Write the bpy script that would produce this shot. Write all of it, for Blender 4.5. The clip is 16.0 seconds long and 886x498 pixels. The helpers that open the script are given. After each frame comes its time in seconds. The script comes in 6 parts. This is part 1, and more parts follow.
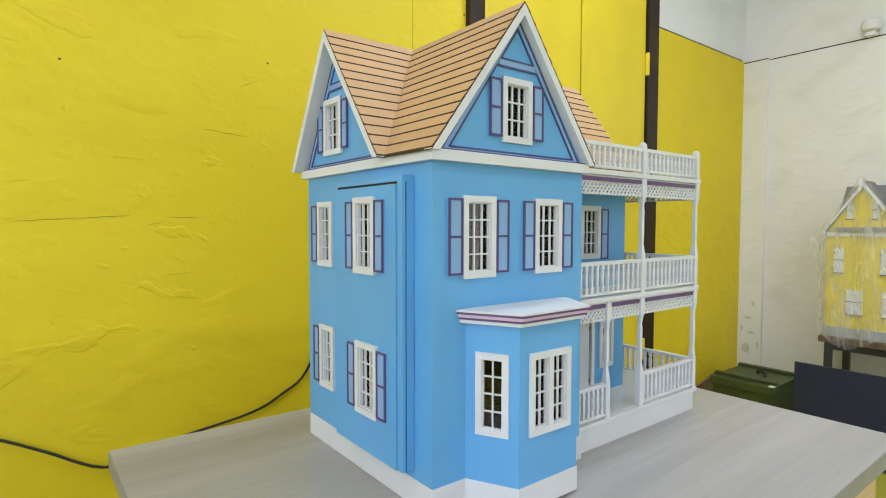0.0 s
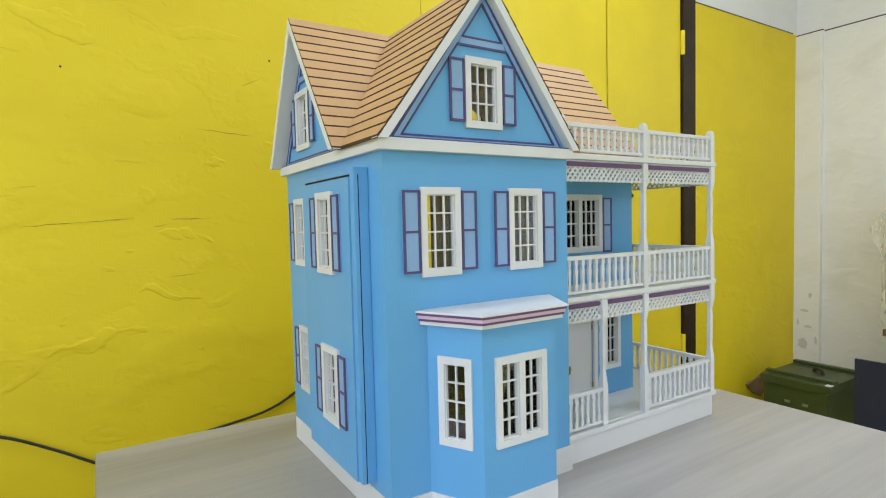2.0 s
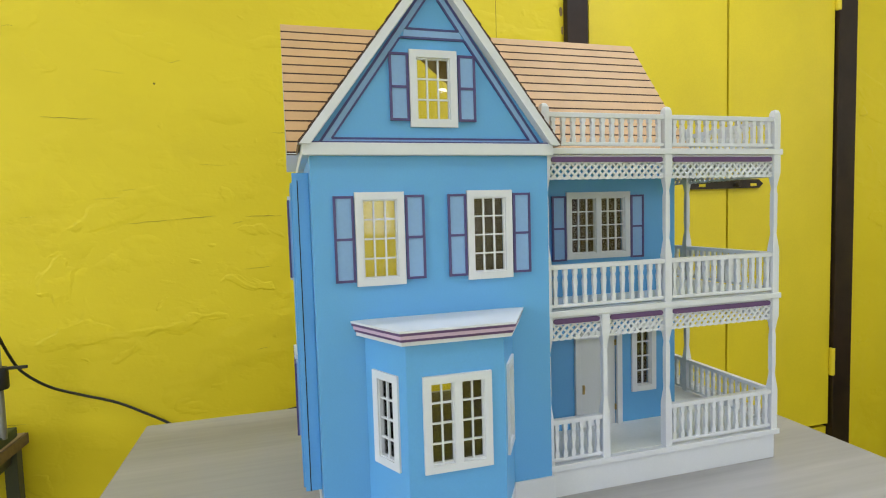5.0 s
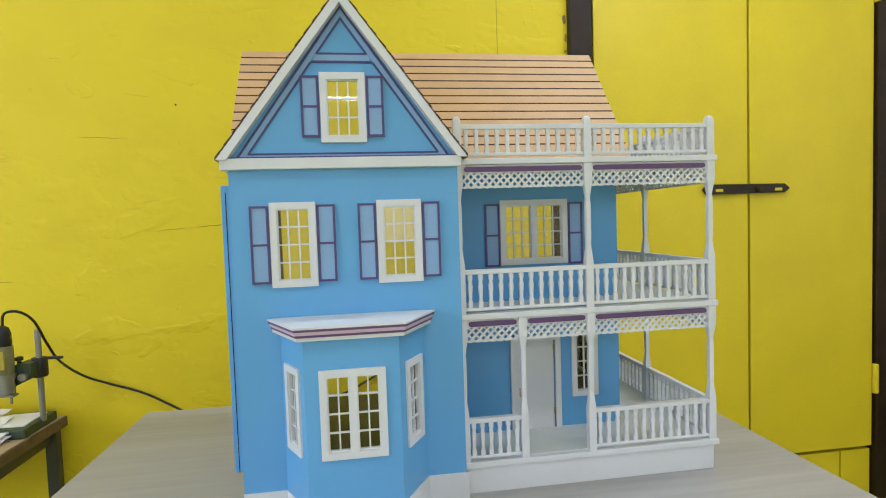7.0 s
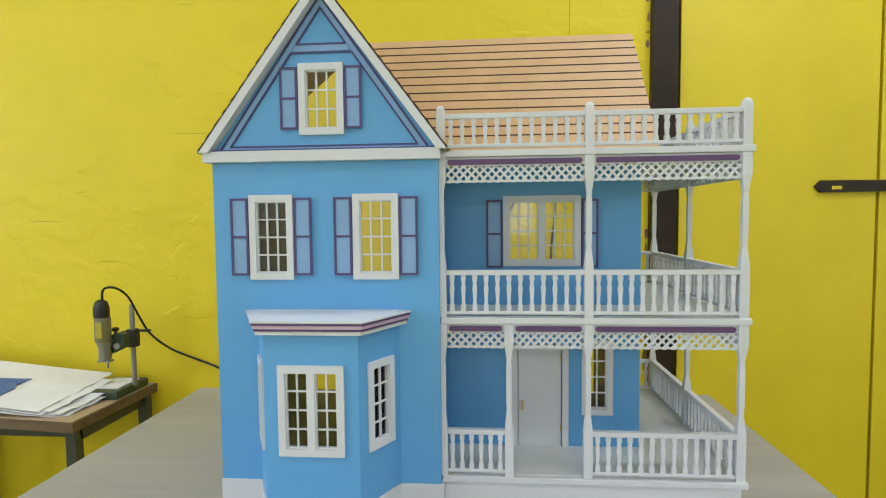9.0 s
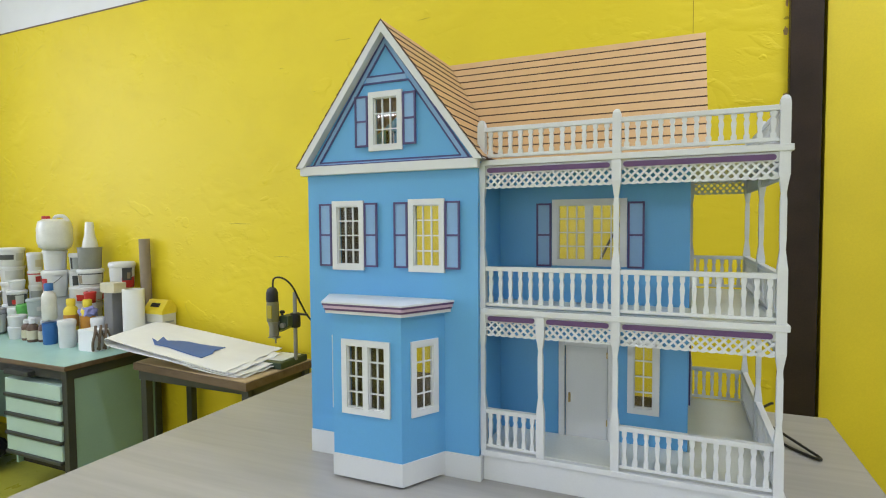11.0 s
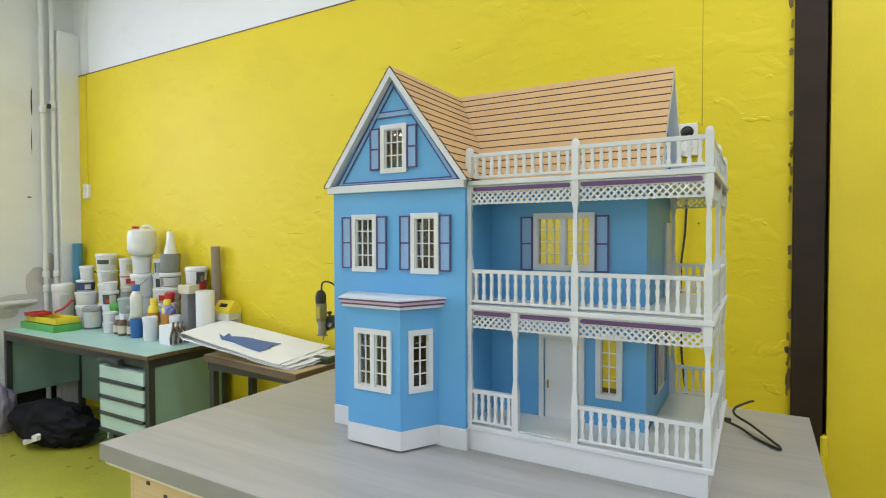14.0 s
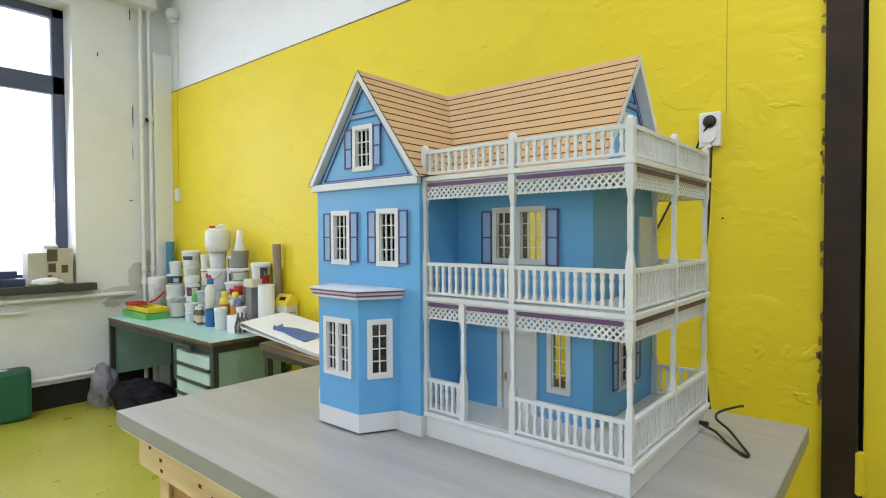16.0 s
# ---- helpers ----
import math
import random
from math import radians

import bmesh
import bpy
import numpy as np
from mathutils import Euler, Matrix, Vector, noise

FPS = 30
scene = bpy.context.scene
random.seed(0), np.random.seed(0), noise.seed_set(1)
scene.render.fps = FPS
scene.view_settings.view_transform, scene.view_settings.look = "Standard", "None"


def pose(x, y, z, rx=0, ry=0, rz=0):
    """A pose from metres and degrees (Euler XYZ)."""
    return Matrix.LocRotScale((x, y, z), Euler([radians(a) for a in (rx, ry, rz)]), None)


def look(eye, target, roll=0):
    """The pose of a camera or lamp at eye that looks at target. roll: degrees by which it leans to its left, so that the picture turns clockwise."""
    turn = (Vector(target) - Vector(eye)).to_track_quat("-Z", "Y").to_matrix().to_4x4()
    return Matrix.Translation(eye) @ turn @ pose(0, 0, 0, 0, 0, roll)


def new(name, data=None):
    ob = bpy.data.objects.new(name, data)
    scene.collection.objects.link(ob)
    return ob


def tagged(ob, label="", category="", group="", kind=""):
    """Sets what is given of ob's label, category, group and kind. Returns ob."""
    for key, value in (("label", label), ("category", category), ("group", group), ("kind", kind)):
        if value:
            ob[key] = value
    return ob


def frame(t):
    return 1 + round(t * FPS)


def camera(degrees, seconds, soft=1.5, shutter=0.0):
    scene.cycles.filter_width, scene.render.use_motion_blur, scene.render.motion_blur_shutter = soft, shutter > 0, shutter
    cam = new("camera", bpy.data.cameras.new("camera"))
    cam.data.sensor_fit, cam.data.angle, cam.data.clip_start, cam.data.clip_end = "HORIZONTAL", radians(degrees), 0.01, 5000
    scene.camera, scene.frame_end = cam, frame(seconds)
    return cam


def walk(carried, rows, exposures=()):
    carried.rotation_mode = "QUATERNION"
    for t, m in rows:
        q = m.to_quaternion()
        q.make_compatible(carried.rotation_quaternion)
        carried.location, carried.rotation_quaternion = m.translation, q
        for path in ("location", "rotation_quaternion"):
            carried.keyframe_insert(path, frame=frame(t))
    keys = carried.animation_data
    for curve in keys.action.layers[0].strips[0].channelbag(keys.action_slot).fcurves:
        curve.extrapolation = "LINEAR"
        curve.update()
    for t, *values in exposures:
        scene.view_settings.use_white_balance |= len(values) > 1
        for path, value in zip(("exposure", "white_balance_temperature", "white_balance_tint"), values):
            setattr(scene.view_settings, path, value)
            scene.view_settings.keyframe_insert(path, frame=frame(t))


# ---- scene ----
cam = camera(78.1, 16.0, soft=1.1)
PATH = [
    (0, (-0.008, -0.031, 1.428), (1.217, 1.547, 1.341), 0.1),
    (0.5, (0.035, -0.061, 1.424), (1.212, 1.552, 1.323), -0.3),
    (1, (0.07, -0.075, 1.423), (1.226, 1.553, 1.319), -0.8),
    (1.5, (0.112, -0.075, 1.421), (1.236, 1.576, 1.323), -1.3),
    (2, (0.173, -0.065, 1.424), (1.243, 1.622, 1.322), -1.4),
    (2.5, (0.237, -0.062, 1.431), (1.247, 1.662, 1.339), -1.0),
    (3, (0.289, -0.064, 1.437), (1.269, 1.677, 1.355), -0.8),
    (3.5, (0.325, -0.072, 1.442), (1.241, 1.703, 1.347), -1.2),
    (6, (0.698, -0.25, 1.447), (1.047, 1.715, 1.316), -1.4),
    (6.5, (0.758, -0.285, 1.446), (1.076, 1.687, 1.33), -1.4),
    (7, (0.811, -0.286, 1.439), (1.105, 1.69, 1.339), -1.9),
    (7.5, (0.874, -0.272, 1.427), (1.122, 1.71, 1.316), -1.9),
    (8, (0.954, -0.253, 1.422), (1.099, 1.737, 1.294), -1.0),
    (8.5, (1.025, -0.244, 1.434), (1.041, 1.751, 1.302), -0.6),
    (9, (1.084, -0.232, 1.439), (0.926, 1.758, 1.324), -0.6),
    (9.5, (1.173, -0.232, 1.444), (0.738, 1.715, 1.292), -1.2),
    (12, (1.45, -0.35, 1.418), (0.564, 1.442, 1.362), 0.8),
    (12.5, (1.479, -0.359, 1.414), (0.511, 1.39, 1.355), 1.3),
    (13, (1.515, -0.407, 1.411), (0.489, 1.309, 1.381), 1.2),
    (13.5, (1.565, -0.444, 1.424), (0.524, 1.263, 1.365), 0.4),
    (14, (1.624, -0.439, 1.427), (0.625, 1.293, 1.376), -0.2),
    (14.5, (1.722, -0.396, 1.423), (0.67, 1.305, 1.393), -0.4),
    (15, (1.818, -0.347, 1.424), (0.689, 1.303, 1.395), -0.5),
    (15.5, (1.902, -0.306, 1.423), (0.682, 1.277, 1.374), -0.3),
    (16, (1.946, -0.278, 1.41), (0.658, 1.251, 1.361), -0.3),
]
walk(cam, [(t, look(eye, target, roll)) for t, eye, target, roll in PATH], exposures=[(0.0, -0.10, 6260, 20), (3.5, -0.17, 6260, 20), (9.0, -0.26, 6260, 20), (12.0, -0.21, 6190, 20), (16.0, -0.16, 6120, 21)])

# ---- scale: the place is laid out in units of 0.26 m, with the floor 3.95 units below zero ----
U, FLOOR = 0.26, -3.95


def K(x, y, z):
    """A place of the plan in metres."""
    return Vector((x * U, y * U, (z - FLOOR) * U))


# ---- world and lights ----
world = bpy.data.worlds.new("world")
scene.world = world
world.use_nodes = True
sky = world.node_tree.nodes.new("ShaderNodeTexSky")
sky.sky_type, sky.sun_disc = "NISHITA", False
sky.sun_elevation, sky.sun_rotation = radians(35), radians(250)
world.node_tree.links.new(sky.outputs[0], world.node_tree.nodes["Background"].inputs[0])
world.node_tree.nodes["Background"].inputs[1].default_value = 0.1


def area_lamp(name, eye, target, sx, sy, watts, colour):
    data = bpy.data.lights.new(name, "AREA")
    data.shape, data.size, data.size_y, data.energy, data.color = "RECTANGLE", sx, sy, watts, colour
    ob = new(name, data)
    ob.matrix_world = look(eye, target)
    return ob


DAY = (0.86, 0.94, 1.0)
TUBE = (0.90, 0.97, 1.0)
# daylight in the two windows of the left wall
for yc, watts in ((2.95, 32), (-7.5, 62)):
    area_lamp("window_daylight", K(-13.85, yc, 4.2), K(0, yc, 2.0), 3.4 * U, 8.0 * U, watts, DAY)
# fluorescent ceiling fittings over the room
TUBES = [(-8.0, -1.0, 10.25), (3.0, -3.5, 10.25), (12.0, -3.5, 10.25), (-4.0, -10.5, 5.5), (2.6, -10.5, 5.5), (9.2, -10.5, 5.5), (-1.5, 3.5, 10.25), (8.5, 3.5, 10.25)]
for (tx, ty, tz), watts in zip(TUBES, (26, 13, 31, 21, 21, 21, 10, 31)):
    area_lamp("tube_light", K(tx, ty, tz), K(tx, ty, 0), 4.6 * U, 0.5 * U, watts, TUBE)


# ---- materials ----
def material(name, colour, rough=0.5, metal=0.0, vary=0.12, scale=8.0, fine=180.0, bump=0.1, bump_scale=120.0, gloss=0.5, stretch=(1, 1, 1), per_piece=0.0):
    """Paint or stuff with broad stains, fine grain and a fine relief, in metres of the object's own space."""
    m = bpy.data.materials.new(name)
    m.use_nodes = True
    nt = m.node_tree
    b = nt.nodes["Principled BSDF"]
    coord = nt.nodes.new("ShaderNodeTexCoord")
    mapping = nt.nodes.new("ShaderNodeMapping")
    mapping.inputs["Scale"].default_value = stretch
    nt.links.new(coord.outputs["Object"], mapping.inputs[0])

    def noisy(s, detail):
        n = nt.nodes.new("ShaderNodeTexNoise")
        n.inputs["Scale"].default_value, n.inputs["Detail"].default_value = s, detail
        nt.links.new(mapping.outputs[0], n.inputs["Vector"])
        return n.outputs["Fac"]

    def mix(a, fac_out, amount):
        """Darkens and lightens colour socket a by a noise round 0.5."""
        r = nt.nodes.new("ShaderNodeMapRange")
        r.inputs[1].default_value, r.inputs[2].default_value = 0.3, 0.7
        r.inputs[3].default_value, r.inputs[4].default_value = 1 - amount, 1 + amount
        nt.links.new(fac_out, r.inputs[0])
        v = nt.nodes.new("ShaderNodeVectorMath")
        v.operation = "SCALE"
        nt.links.new(a, v.inputs[0])
        nt.links.new(r.outputs[0], v.inputs["Scale"])
        return v.outputs[0]

    base = nt.nodes.new("ShaderNodeRGB")
    base.outputs[0].default_value = (*colour, 1)
    out = mix(base.outputs[0], noisy(scale, 4), vary)
    out = mix(out, noisy(fine, 2), vary * 0.5)
    if per_piece:
        info = nt.nodes.new("ShaderNodeObjectInfo")
        out = mix(out, info.outputs["Random"], per_piece)
    nt.links.new(out, b.inputs["Base Color"])
    b.inputs["Roughness"].default_value, b.inputs["Metallic"].default_value = rough, metal
    b.inputs["Specular IOR Level"].default_value = gloss
    rr = nt.nodes.new("ShaderNodeMapRange")
    rr.inputs[3].default_value, rr.inputs[4].default_value = max(rough - 0.08, 0.02), min(rough + 0.08, 1)
    nt.links.new(noisy(scale * 3, 3), rr.inputs[0])
    nt.links.new(rr.outputs[0], b.inputs["Roughness"])
    if bump:
        bp = nt.nodes.new("ShaderNodeBump")
        bp.inputs["Strength"].default_value, bp.inputs["Distance"].default_value = bump, 0.002
        nt.links.new(noisy(bump_scale, 3), bp.inputs["Height"])
        nt.links.new(bp.outputs[0], b.inputs["Normal"])
    return m


def plaster(name, colour, stain, amount, lumps=0.012, rough=0.55, flakes=0.0):
    """Hand-plastered wall: broad waves, trowel lumps, hairline cracks and faint stains."""
    m = bpy.data.materials.new(name)
    m.use_nodes = True
    nt = m.node_tree
    b = nt.nodes["Principled BSDF"]
    mapping = nt.nodes.new("ShaderNodeMapping")
    mapping.inputs["Scale"].default_value = (1.0, 1.0, 1.5)
    nt.links.new(nt.nodes.new("ShaderNodeTexCoord").outputs["Object"], mapping.inputs[0])
    coord = mapping.outputs[0]

    def noisy(s, detail, dist=0.0):
        n = nt.nodes.new("ShaderNodeTexNoise")
        n.inputs["Scale"].default_value, n.inputs["Detail"].default_value, n.inputs["Distortion"].default_value = s, detail, dist
        nt.links.new(coord, n.inputs["Vector"])
        return n.outputs["Fac"]

    ramp = nt.nodes.new("ShaderNodeMapRange")
    ramp.inputs[1].default_value, ramp.inputs[2].default_value = 0.5, 0.78
    ramp.inputs[3].default_value, ramp.inputs[4].default_value = 0.0, amount
    nt.links.new(noisy(2.3, 6, 0.6), ramp.inputs[0])
    mixer = nt.nodes.new("ShaderNodeMix")
    mixer.data_type = "RGBA"
    mixer.inputs["A"].default_value, mixer.inputs["B"].default_value = (*colour, 1), (*stain, 1)
    nt.links.new(ramp.outputs[0], mixer.inputs["Factor"])
    nt.links.new(mixer.outputs["Result"], b.inputs["Base Color"])
    b.inputs["Roughness"].default_value = rough
    b.inputs["Specular IOR Level"].default_value = 0.35
    last = None
    layers = [(1.3, 2, 0.3, 0.2, 0.8, 0.5, lumps * 1.3), (4.2, 2, 0.25, 0.54, 0.72, 0.6, lumps * 0.5), (10.0, 3, 0.2, 0.57, 0.75, 0.6, lumps * 0.22), (70.0, 3, 0.0, 0.2, 0.8, 0.2, 0.0015)]
    if flakes:  # shallow ledges where old coats have come away under the paint
        layers += [(1.9, 4, 0.9, 0.63, 0.66, 0.7, flakes), (6.5, 3, 0.5, 0.67, 0.72, 0.8, flakes)]
    for s, det, dist, lo, hi, strength, depth in layers:
        peaks = nt.nodes.new("ShaderNodeMapRange")
        peaks.inputs[1].default_value, peaks.inputs[2].default_value = lo, hi
        nt.links.new(noisy(s, det, dist), peaks.inputs[0])
        bp = nt.nodes.new("ShaderNodeBump")
        bp.inputs["Strength"].default_value, bp.inputs["Distance"].default_value = strength, depth
        nt.links.new(peaks.outputs[0], bp.inputs["Height"])
        if last:
            nt.links.new(last, bp.inputs["Normal"])
        last = bp.outputs[0]
    nt.links.new(last, b.inputs["Normal"])
    return m


def wood(name, dark, light, rough=0.5, axis=0, grain=1.0, contrast=1.0):
    """Long grain along one axis of the object's space."""
    m = bpy.data.materials.new(name)
    m.use_nodes = True
    nt = m.node_tree
    b = nt.nodes["Principled BSDF"]
    coord = nt.nodes.new("ShaderNodeTexCoord")
    mapping = nt.nodes.new("ShaderNodeMapping")
    s = [14.0 * grain] * 3
    s[axis] = 0.9 * grain
    mapping.inputs["Scale"].default_value = s
    nt.links.new(coord.outputs["Object"], mapping.inputs[0])
    n1 = nt.nodes.new("ShaderNodeTexNoise")
    n1.inputs["Scale"].default_value, n1.inputs["Detail"].default_value, n1.inputs["Distortion"].default_value = 1.6, 6, 0.7
    n2 = nt.nodes.new("ShaderNodeTexNoise")
    n2.inputs["Scale"].default_value, n2.inputs["Detail"].default_value = 9.0, 4
    for n in (n1, n2):
        nt.links.new(mapping.outputs[0], n.inputs["Vector"])
    avg = nt.nodes.new("ShaderNodeMath")
    avg.operation = "MULTIPLY_ADD"
    avg.inputs[1].default_value = 0.35
    nt.links.new(n2.outputs["Fac"], avg.inputs[0])
    half = nt.nodes.new("ShaderNodeMath")
    half.operation = "MULTIPLY"
    half.inputs[1].default_value = 0.65
    nt.links.new(n1.outputs["Fac"], half.inputs[0])
    nt.links.new(half.outputs[0], avg.inputs[2])
    ramp = nt.nodes.new("ShaderNodeMapRange")
    ramp.inputs[1].default_value, ramp.inputs[2].default_value = 0.5 - 0.18 / contrast, 0.5 + 0.18 / contrast
    nt.links.new(avg.outputs[0], ramp.inputs[0])
    mixer = nt.nodes.new("ShaderNodeMix")
    mixer.data_type = "RGBA"
    mixer.inputs["A"].default_value, mixer.inputs["B"].default_value = (*dark, 1), (*light, 1)
    nt.links.new(ramp.outputs[0], mixer.inputs["Factor"])
    nt.links.new(mixer.outputs["Result"], b.inputs["Base Color"])
    b.inputs["Roughness"].default_value = rough
    bp = nt.nodes.new("ShaderNodeBump")
    bp.inputs["Strength"].default_value, bp.inputs["Distance"].default_value = 0.15, 0.001
    nt.links.new(avg.outputs[0], bp.inputs["Height"])
    nt.links.new(bp.outputs[0], b.inputs["Normal"])
    return m


def clear(name, tint=(1, 1, 1), rough=0.02, see=0.9):
    """A thin clear sheet: mostly see-through, with a mirror gloss that grows towards grazing."""
    m = bpy.data.materials.new(name)
    m.use_nodes = True
    nt = m.node_tree
    nt.nodes.remove(nt.nodes["Principled BSDF"])
    trans = nt.nodes.new("ShaderNodeBsdfTransparent")
    trans.inputs[0].default_value = (*[see * c for c in tint], 1)
    gloss = nt.nodes.new("ShaderNodeBsdfGlossy")
    gloss.inputs["Roughness"].default_value = rough
    fres = nt.nodes.new("ShaderNodeFresnel")
    fres.inputs[0].default_value = 1.5
    mixer = nt.nodes.new("ShaderNodeMixShader")
    nt.links.new(fres.outputs[0], mixer.inputs[0])
    nt.links.new(trans.outputs[0], mixer.inputs[1])
    nt.links.new(gloss.outputs[0], mixer.inputs[2])
    nt.links.new(mixer.outputs[0], nt.nodes["Material Output"].inputs[0])
    return m


def film(name, see, white):
    """Cloudy sheet: partly see-through, partly white and lit from both sides."""
    m = bpy.data.materials.new(name)
    m.use_nodes = True
    nt = m.node_tree
    nt.nodes.remove(nt.nodes["Principled BSDF"])
    kinds = [nt.nodes.new(k) for k in ("ShaderNodeBsdfTransparent", "ShaderNodeBsdfTranslucent", "ShaderNodeBsdfDiffuse")]
    for k in kinds[1:]:
        k.inputs[0].default_value = (white, white, white, 1)
    noise_tex = nt.nodes.new("ShaderNodeTexNoise")
    noise_tex.inputs["Scale"].default_value = 6.0
    both, out = nt.nodes.new("ShaderNodeMixShader"), nt.nodes.new("ShaderNodeMixShader")
    span = nt.nodes.new("ShaderNodeMapRange")
    span.inputs[1].default_value, span.inputs[2].default_value = 0.3, 0.7
    span.inputs[3].default_value, span.inputs[4].default_value = 1 - see - 0.15, 1 - see + 0.2
    nt.links.new(noise_tex.outputs["Fac"], span.inputs[0])
    nt.links.new(kinds[1].outputs[0], both.inputs[1])
    nt.links.new(kinds[2].outputs[0], both.inputs[2])
    nt.links.new(span.outputs[0], out.inputs[0])
    nt.links.new(kinds[0].outputs[0], out.inputs[1])
    nt.links.new(both.outputs[0], out.inputs[2])
    nt.links.new(out.outputs[0], nt.nodes["Material Output"].inputs[0])
    return m


def glowing(name, colour, strength):
    m = bpy.data.materials.new(name)
    m.use_nodes = True
    b = m.node_tree.nodes["Principled BSDF"]
    b.inputs["Base Color"].default_value = (*colour, 1)
    b.inputs["Emission Color"].default_value = (*colour, 1)
    b.inputs["Emission Strength"].default_value = strength
    return m


BLUE = material("blue_paint", (0.112, 0.375, 0.70), 0.42, vary=0.035, scale=5, fine=300, bump=0.05, bump_scale=500)
WHITE = material("white_paint", (0.655, 0.68, 0.705), 0.38, vary=0.025, scale=9, fine=300, bump=0.05, bump_scale=400)
WHITE_MATT = material("white_matt_paint", (0.76, 0.78, 0.795), 0.6, vary=0.03, scale=9, bump=0.05)
PURPLE = material("purple_paint", (0.115, 0.055, 0.155), 0.5, vary=0.06)
NAVY = material("dark_blue_line_paint", (0.055, 0.06, 0.20), 0.5, vary=0.05)
SHUTTER_EDGE = material("blue_purple_paint", (0.075, 0.058, 0.18), 0.5, vary=0.05)
LILAC = material("lilac_blue_paint", (0.22, 0.39, 0.65), 0.45, vary=0.04)
PINK = material("pale_lilac_paint", (0.60, 0.45, 0.58), 0.45, vary=0.04)
SHINGLE = material("tan_shingle_paint", (0.53, 0.332, 0.150), 0.55, vary=0.05, scale=20, bump=0.08, per_piece=0.03)
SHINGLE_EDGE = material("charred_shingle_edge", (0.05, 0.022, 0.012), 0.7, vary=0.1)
# plywood colour darkened to stand for the unlit rooms behind the windows
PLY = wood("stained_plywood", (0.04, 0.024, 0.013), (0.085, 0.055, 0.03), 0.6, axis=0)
PORCH_FLOOR = material("pale_grey_green_floor_paint", (0.70, 0.72, 0.69), 0.35, vary=0.04)
PANE = clear("window_acrylic", see=0.93)
BRASS = material("brass", (0.45, 0.33, 0.14), 0.35, 1.0)
YELLOW = plaster("yellow_wall_paint", (0.75, 0.595, 0.012), (0.64, 0.49, 0.010), 0.40, flakes=0.0028)
YELLOW_DOOR = material("yellow_door_paint", (0.73, 0.58, 0.016), 0.42, vary=0.05, scale=3, bump=0.12, bump_scale=25)
WHITEWASH_COOL = plaster("clean_whitewash", (0.80, 0.82, 0.84), (0.68, 0.69, 0.69), 0.35)
WHITEWASH = plaster("whitewashed_wall", (0.80, 0.80, 0.78), (0.60, 0.59, 0.53), 0.45)
CEILING = plaster("ceiling_whitewash", (0.78, 0.78, 0.76), (0.66, 0.66, 0.62), 0.3)
FLOOR_PAINT = material("olive_yellow_floor_paint", (0.40, 0.39, 0.045), 0.30, vary=0.10, scale=2.5, fine=40, bump=0.08, bump_scale=30)
STEEL_BROWN = material("dark_brown_enamel", (0.024, 0.013, 0.008), 0.42, vary=0.3, scale=10, bump=0.25, bump_scale=22, gloss=0.3)
IRON = material("rusty_dark_iron", (0.045, 0.035, 0.028), 0.55, 0.5, vary=0.25)
GAP = material("dark_gap", (0.02, 0.017, 0.012), 0.9)
LAMINATE = wood("grey_oak_laminate", (0.30, 0.292, 0.282), (0.42, 0.412, 0.40), 0.40, axis=0, grain=0.55, contrast=0.75)
LAMINATE_EDGE = material("grey_edge_band", (0.27, 0.265, 0.26), 0.45, vary=0.05)
CREAM_EDGE = material("cream_edge_paint", (0.66, 0.62, 0.50), 0.5, vary=0.06)
PINE = wood("pine_batten", (0.52, 0.36, 0.18), (0.70, 0.54, 0.31), 0.55, axis=0)
BROWN_WOOD = wood("worn_brown_tabletop_edge", (0.085, 0.052, 0.03), (0.17, 0.115, 0.07), 0.55, axis=0)
TAN_TOP = wood("worn_tan_tabletop", (0.40, 0.29, 0.17), (0.52, 0.40, 0.26), 0.5, axis=0)
STEEL_DARK = material("dark_grey_steel_frame", (0.042, 0.046, 0.042), 0.45, vary=0.12)
MINT = material("mint_laminate", (0.36, 0.58, 0.53), 0.35, vary=0.05, scale=4)
MINT_PANEL = material("mint_green_panel", (0.27, 0.42, 0.35), 0.45, vary=0.06, scale=4)
CABLE = material("black_cable", (0.012, 0.012, 0.012), 0.45)
PLASTIC_WHITE = material("white_plastic", (0.78, 0.78, 0.76), 0.35, vary=0.03)
FRAME_DARK = material("dark_blue_grey_window_paint", (0.06, 0.075, 0.12), 0.4, vary=0.08)
WINDOW_GLOW = glowing("bright_overcast_daylight", (0.88, 0.95, 1.0), 2.2)
TUBE_GLOW = glowing("lit_fluorescent_tube", (1.0, 0.97, 0.9), 6.0)

# ---- mesh helpers, in units of the plan ----
ORIGIN = {}


def thing(name, base, label, category, group="", kind=""):
    ob = new(name)
    ob.empty_display_size = 0.05
    ob.location = K(*base)
    ORIGIN[ob] = K(*base)
    return tagged(ob, label, category, group, kind)


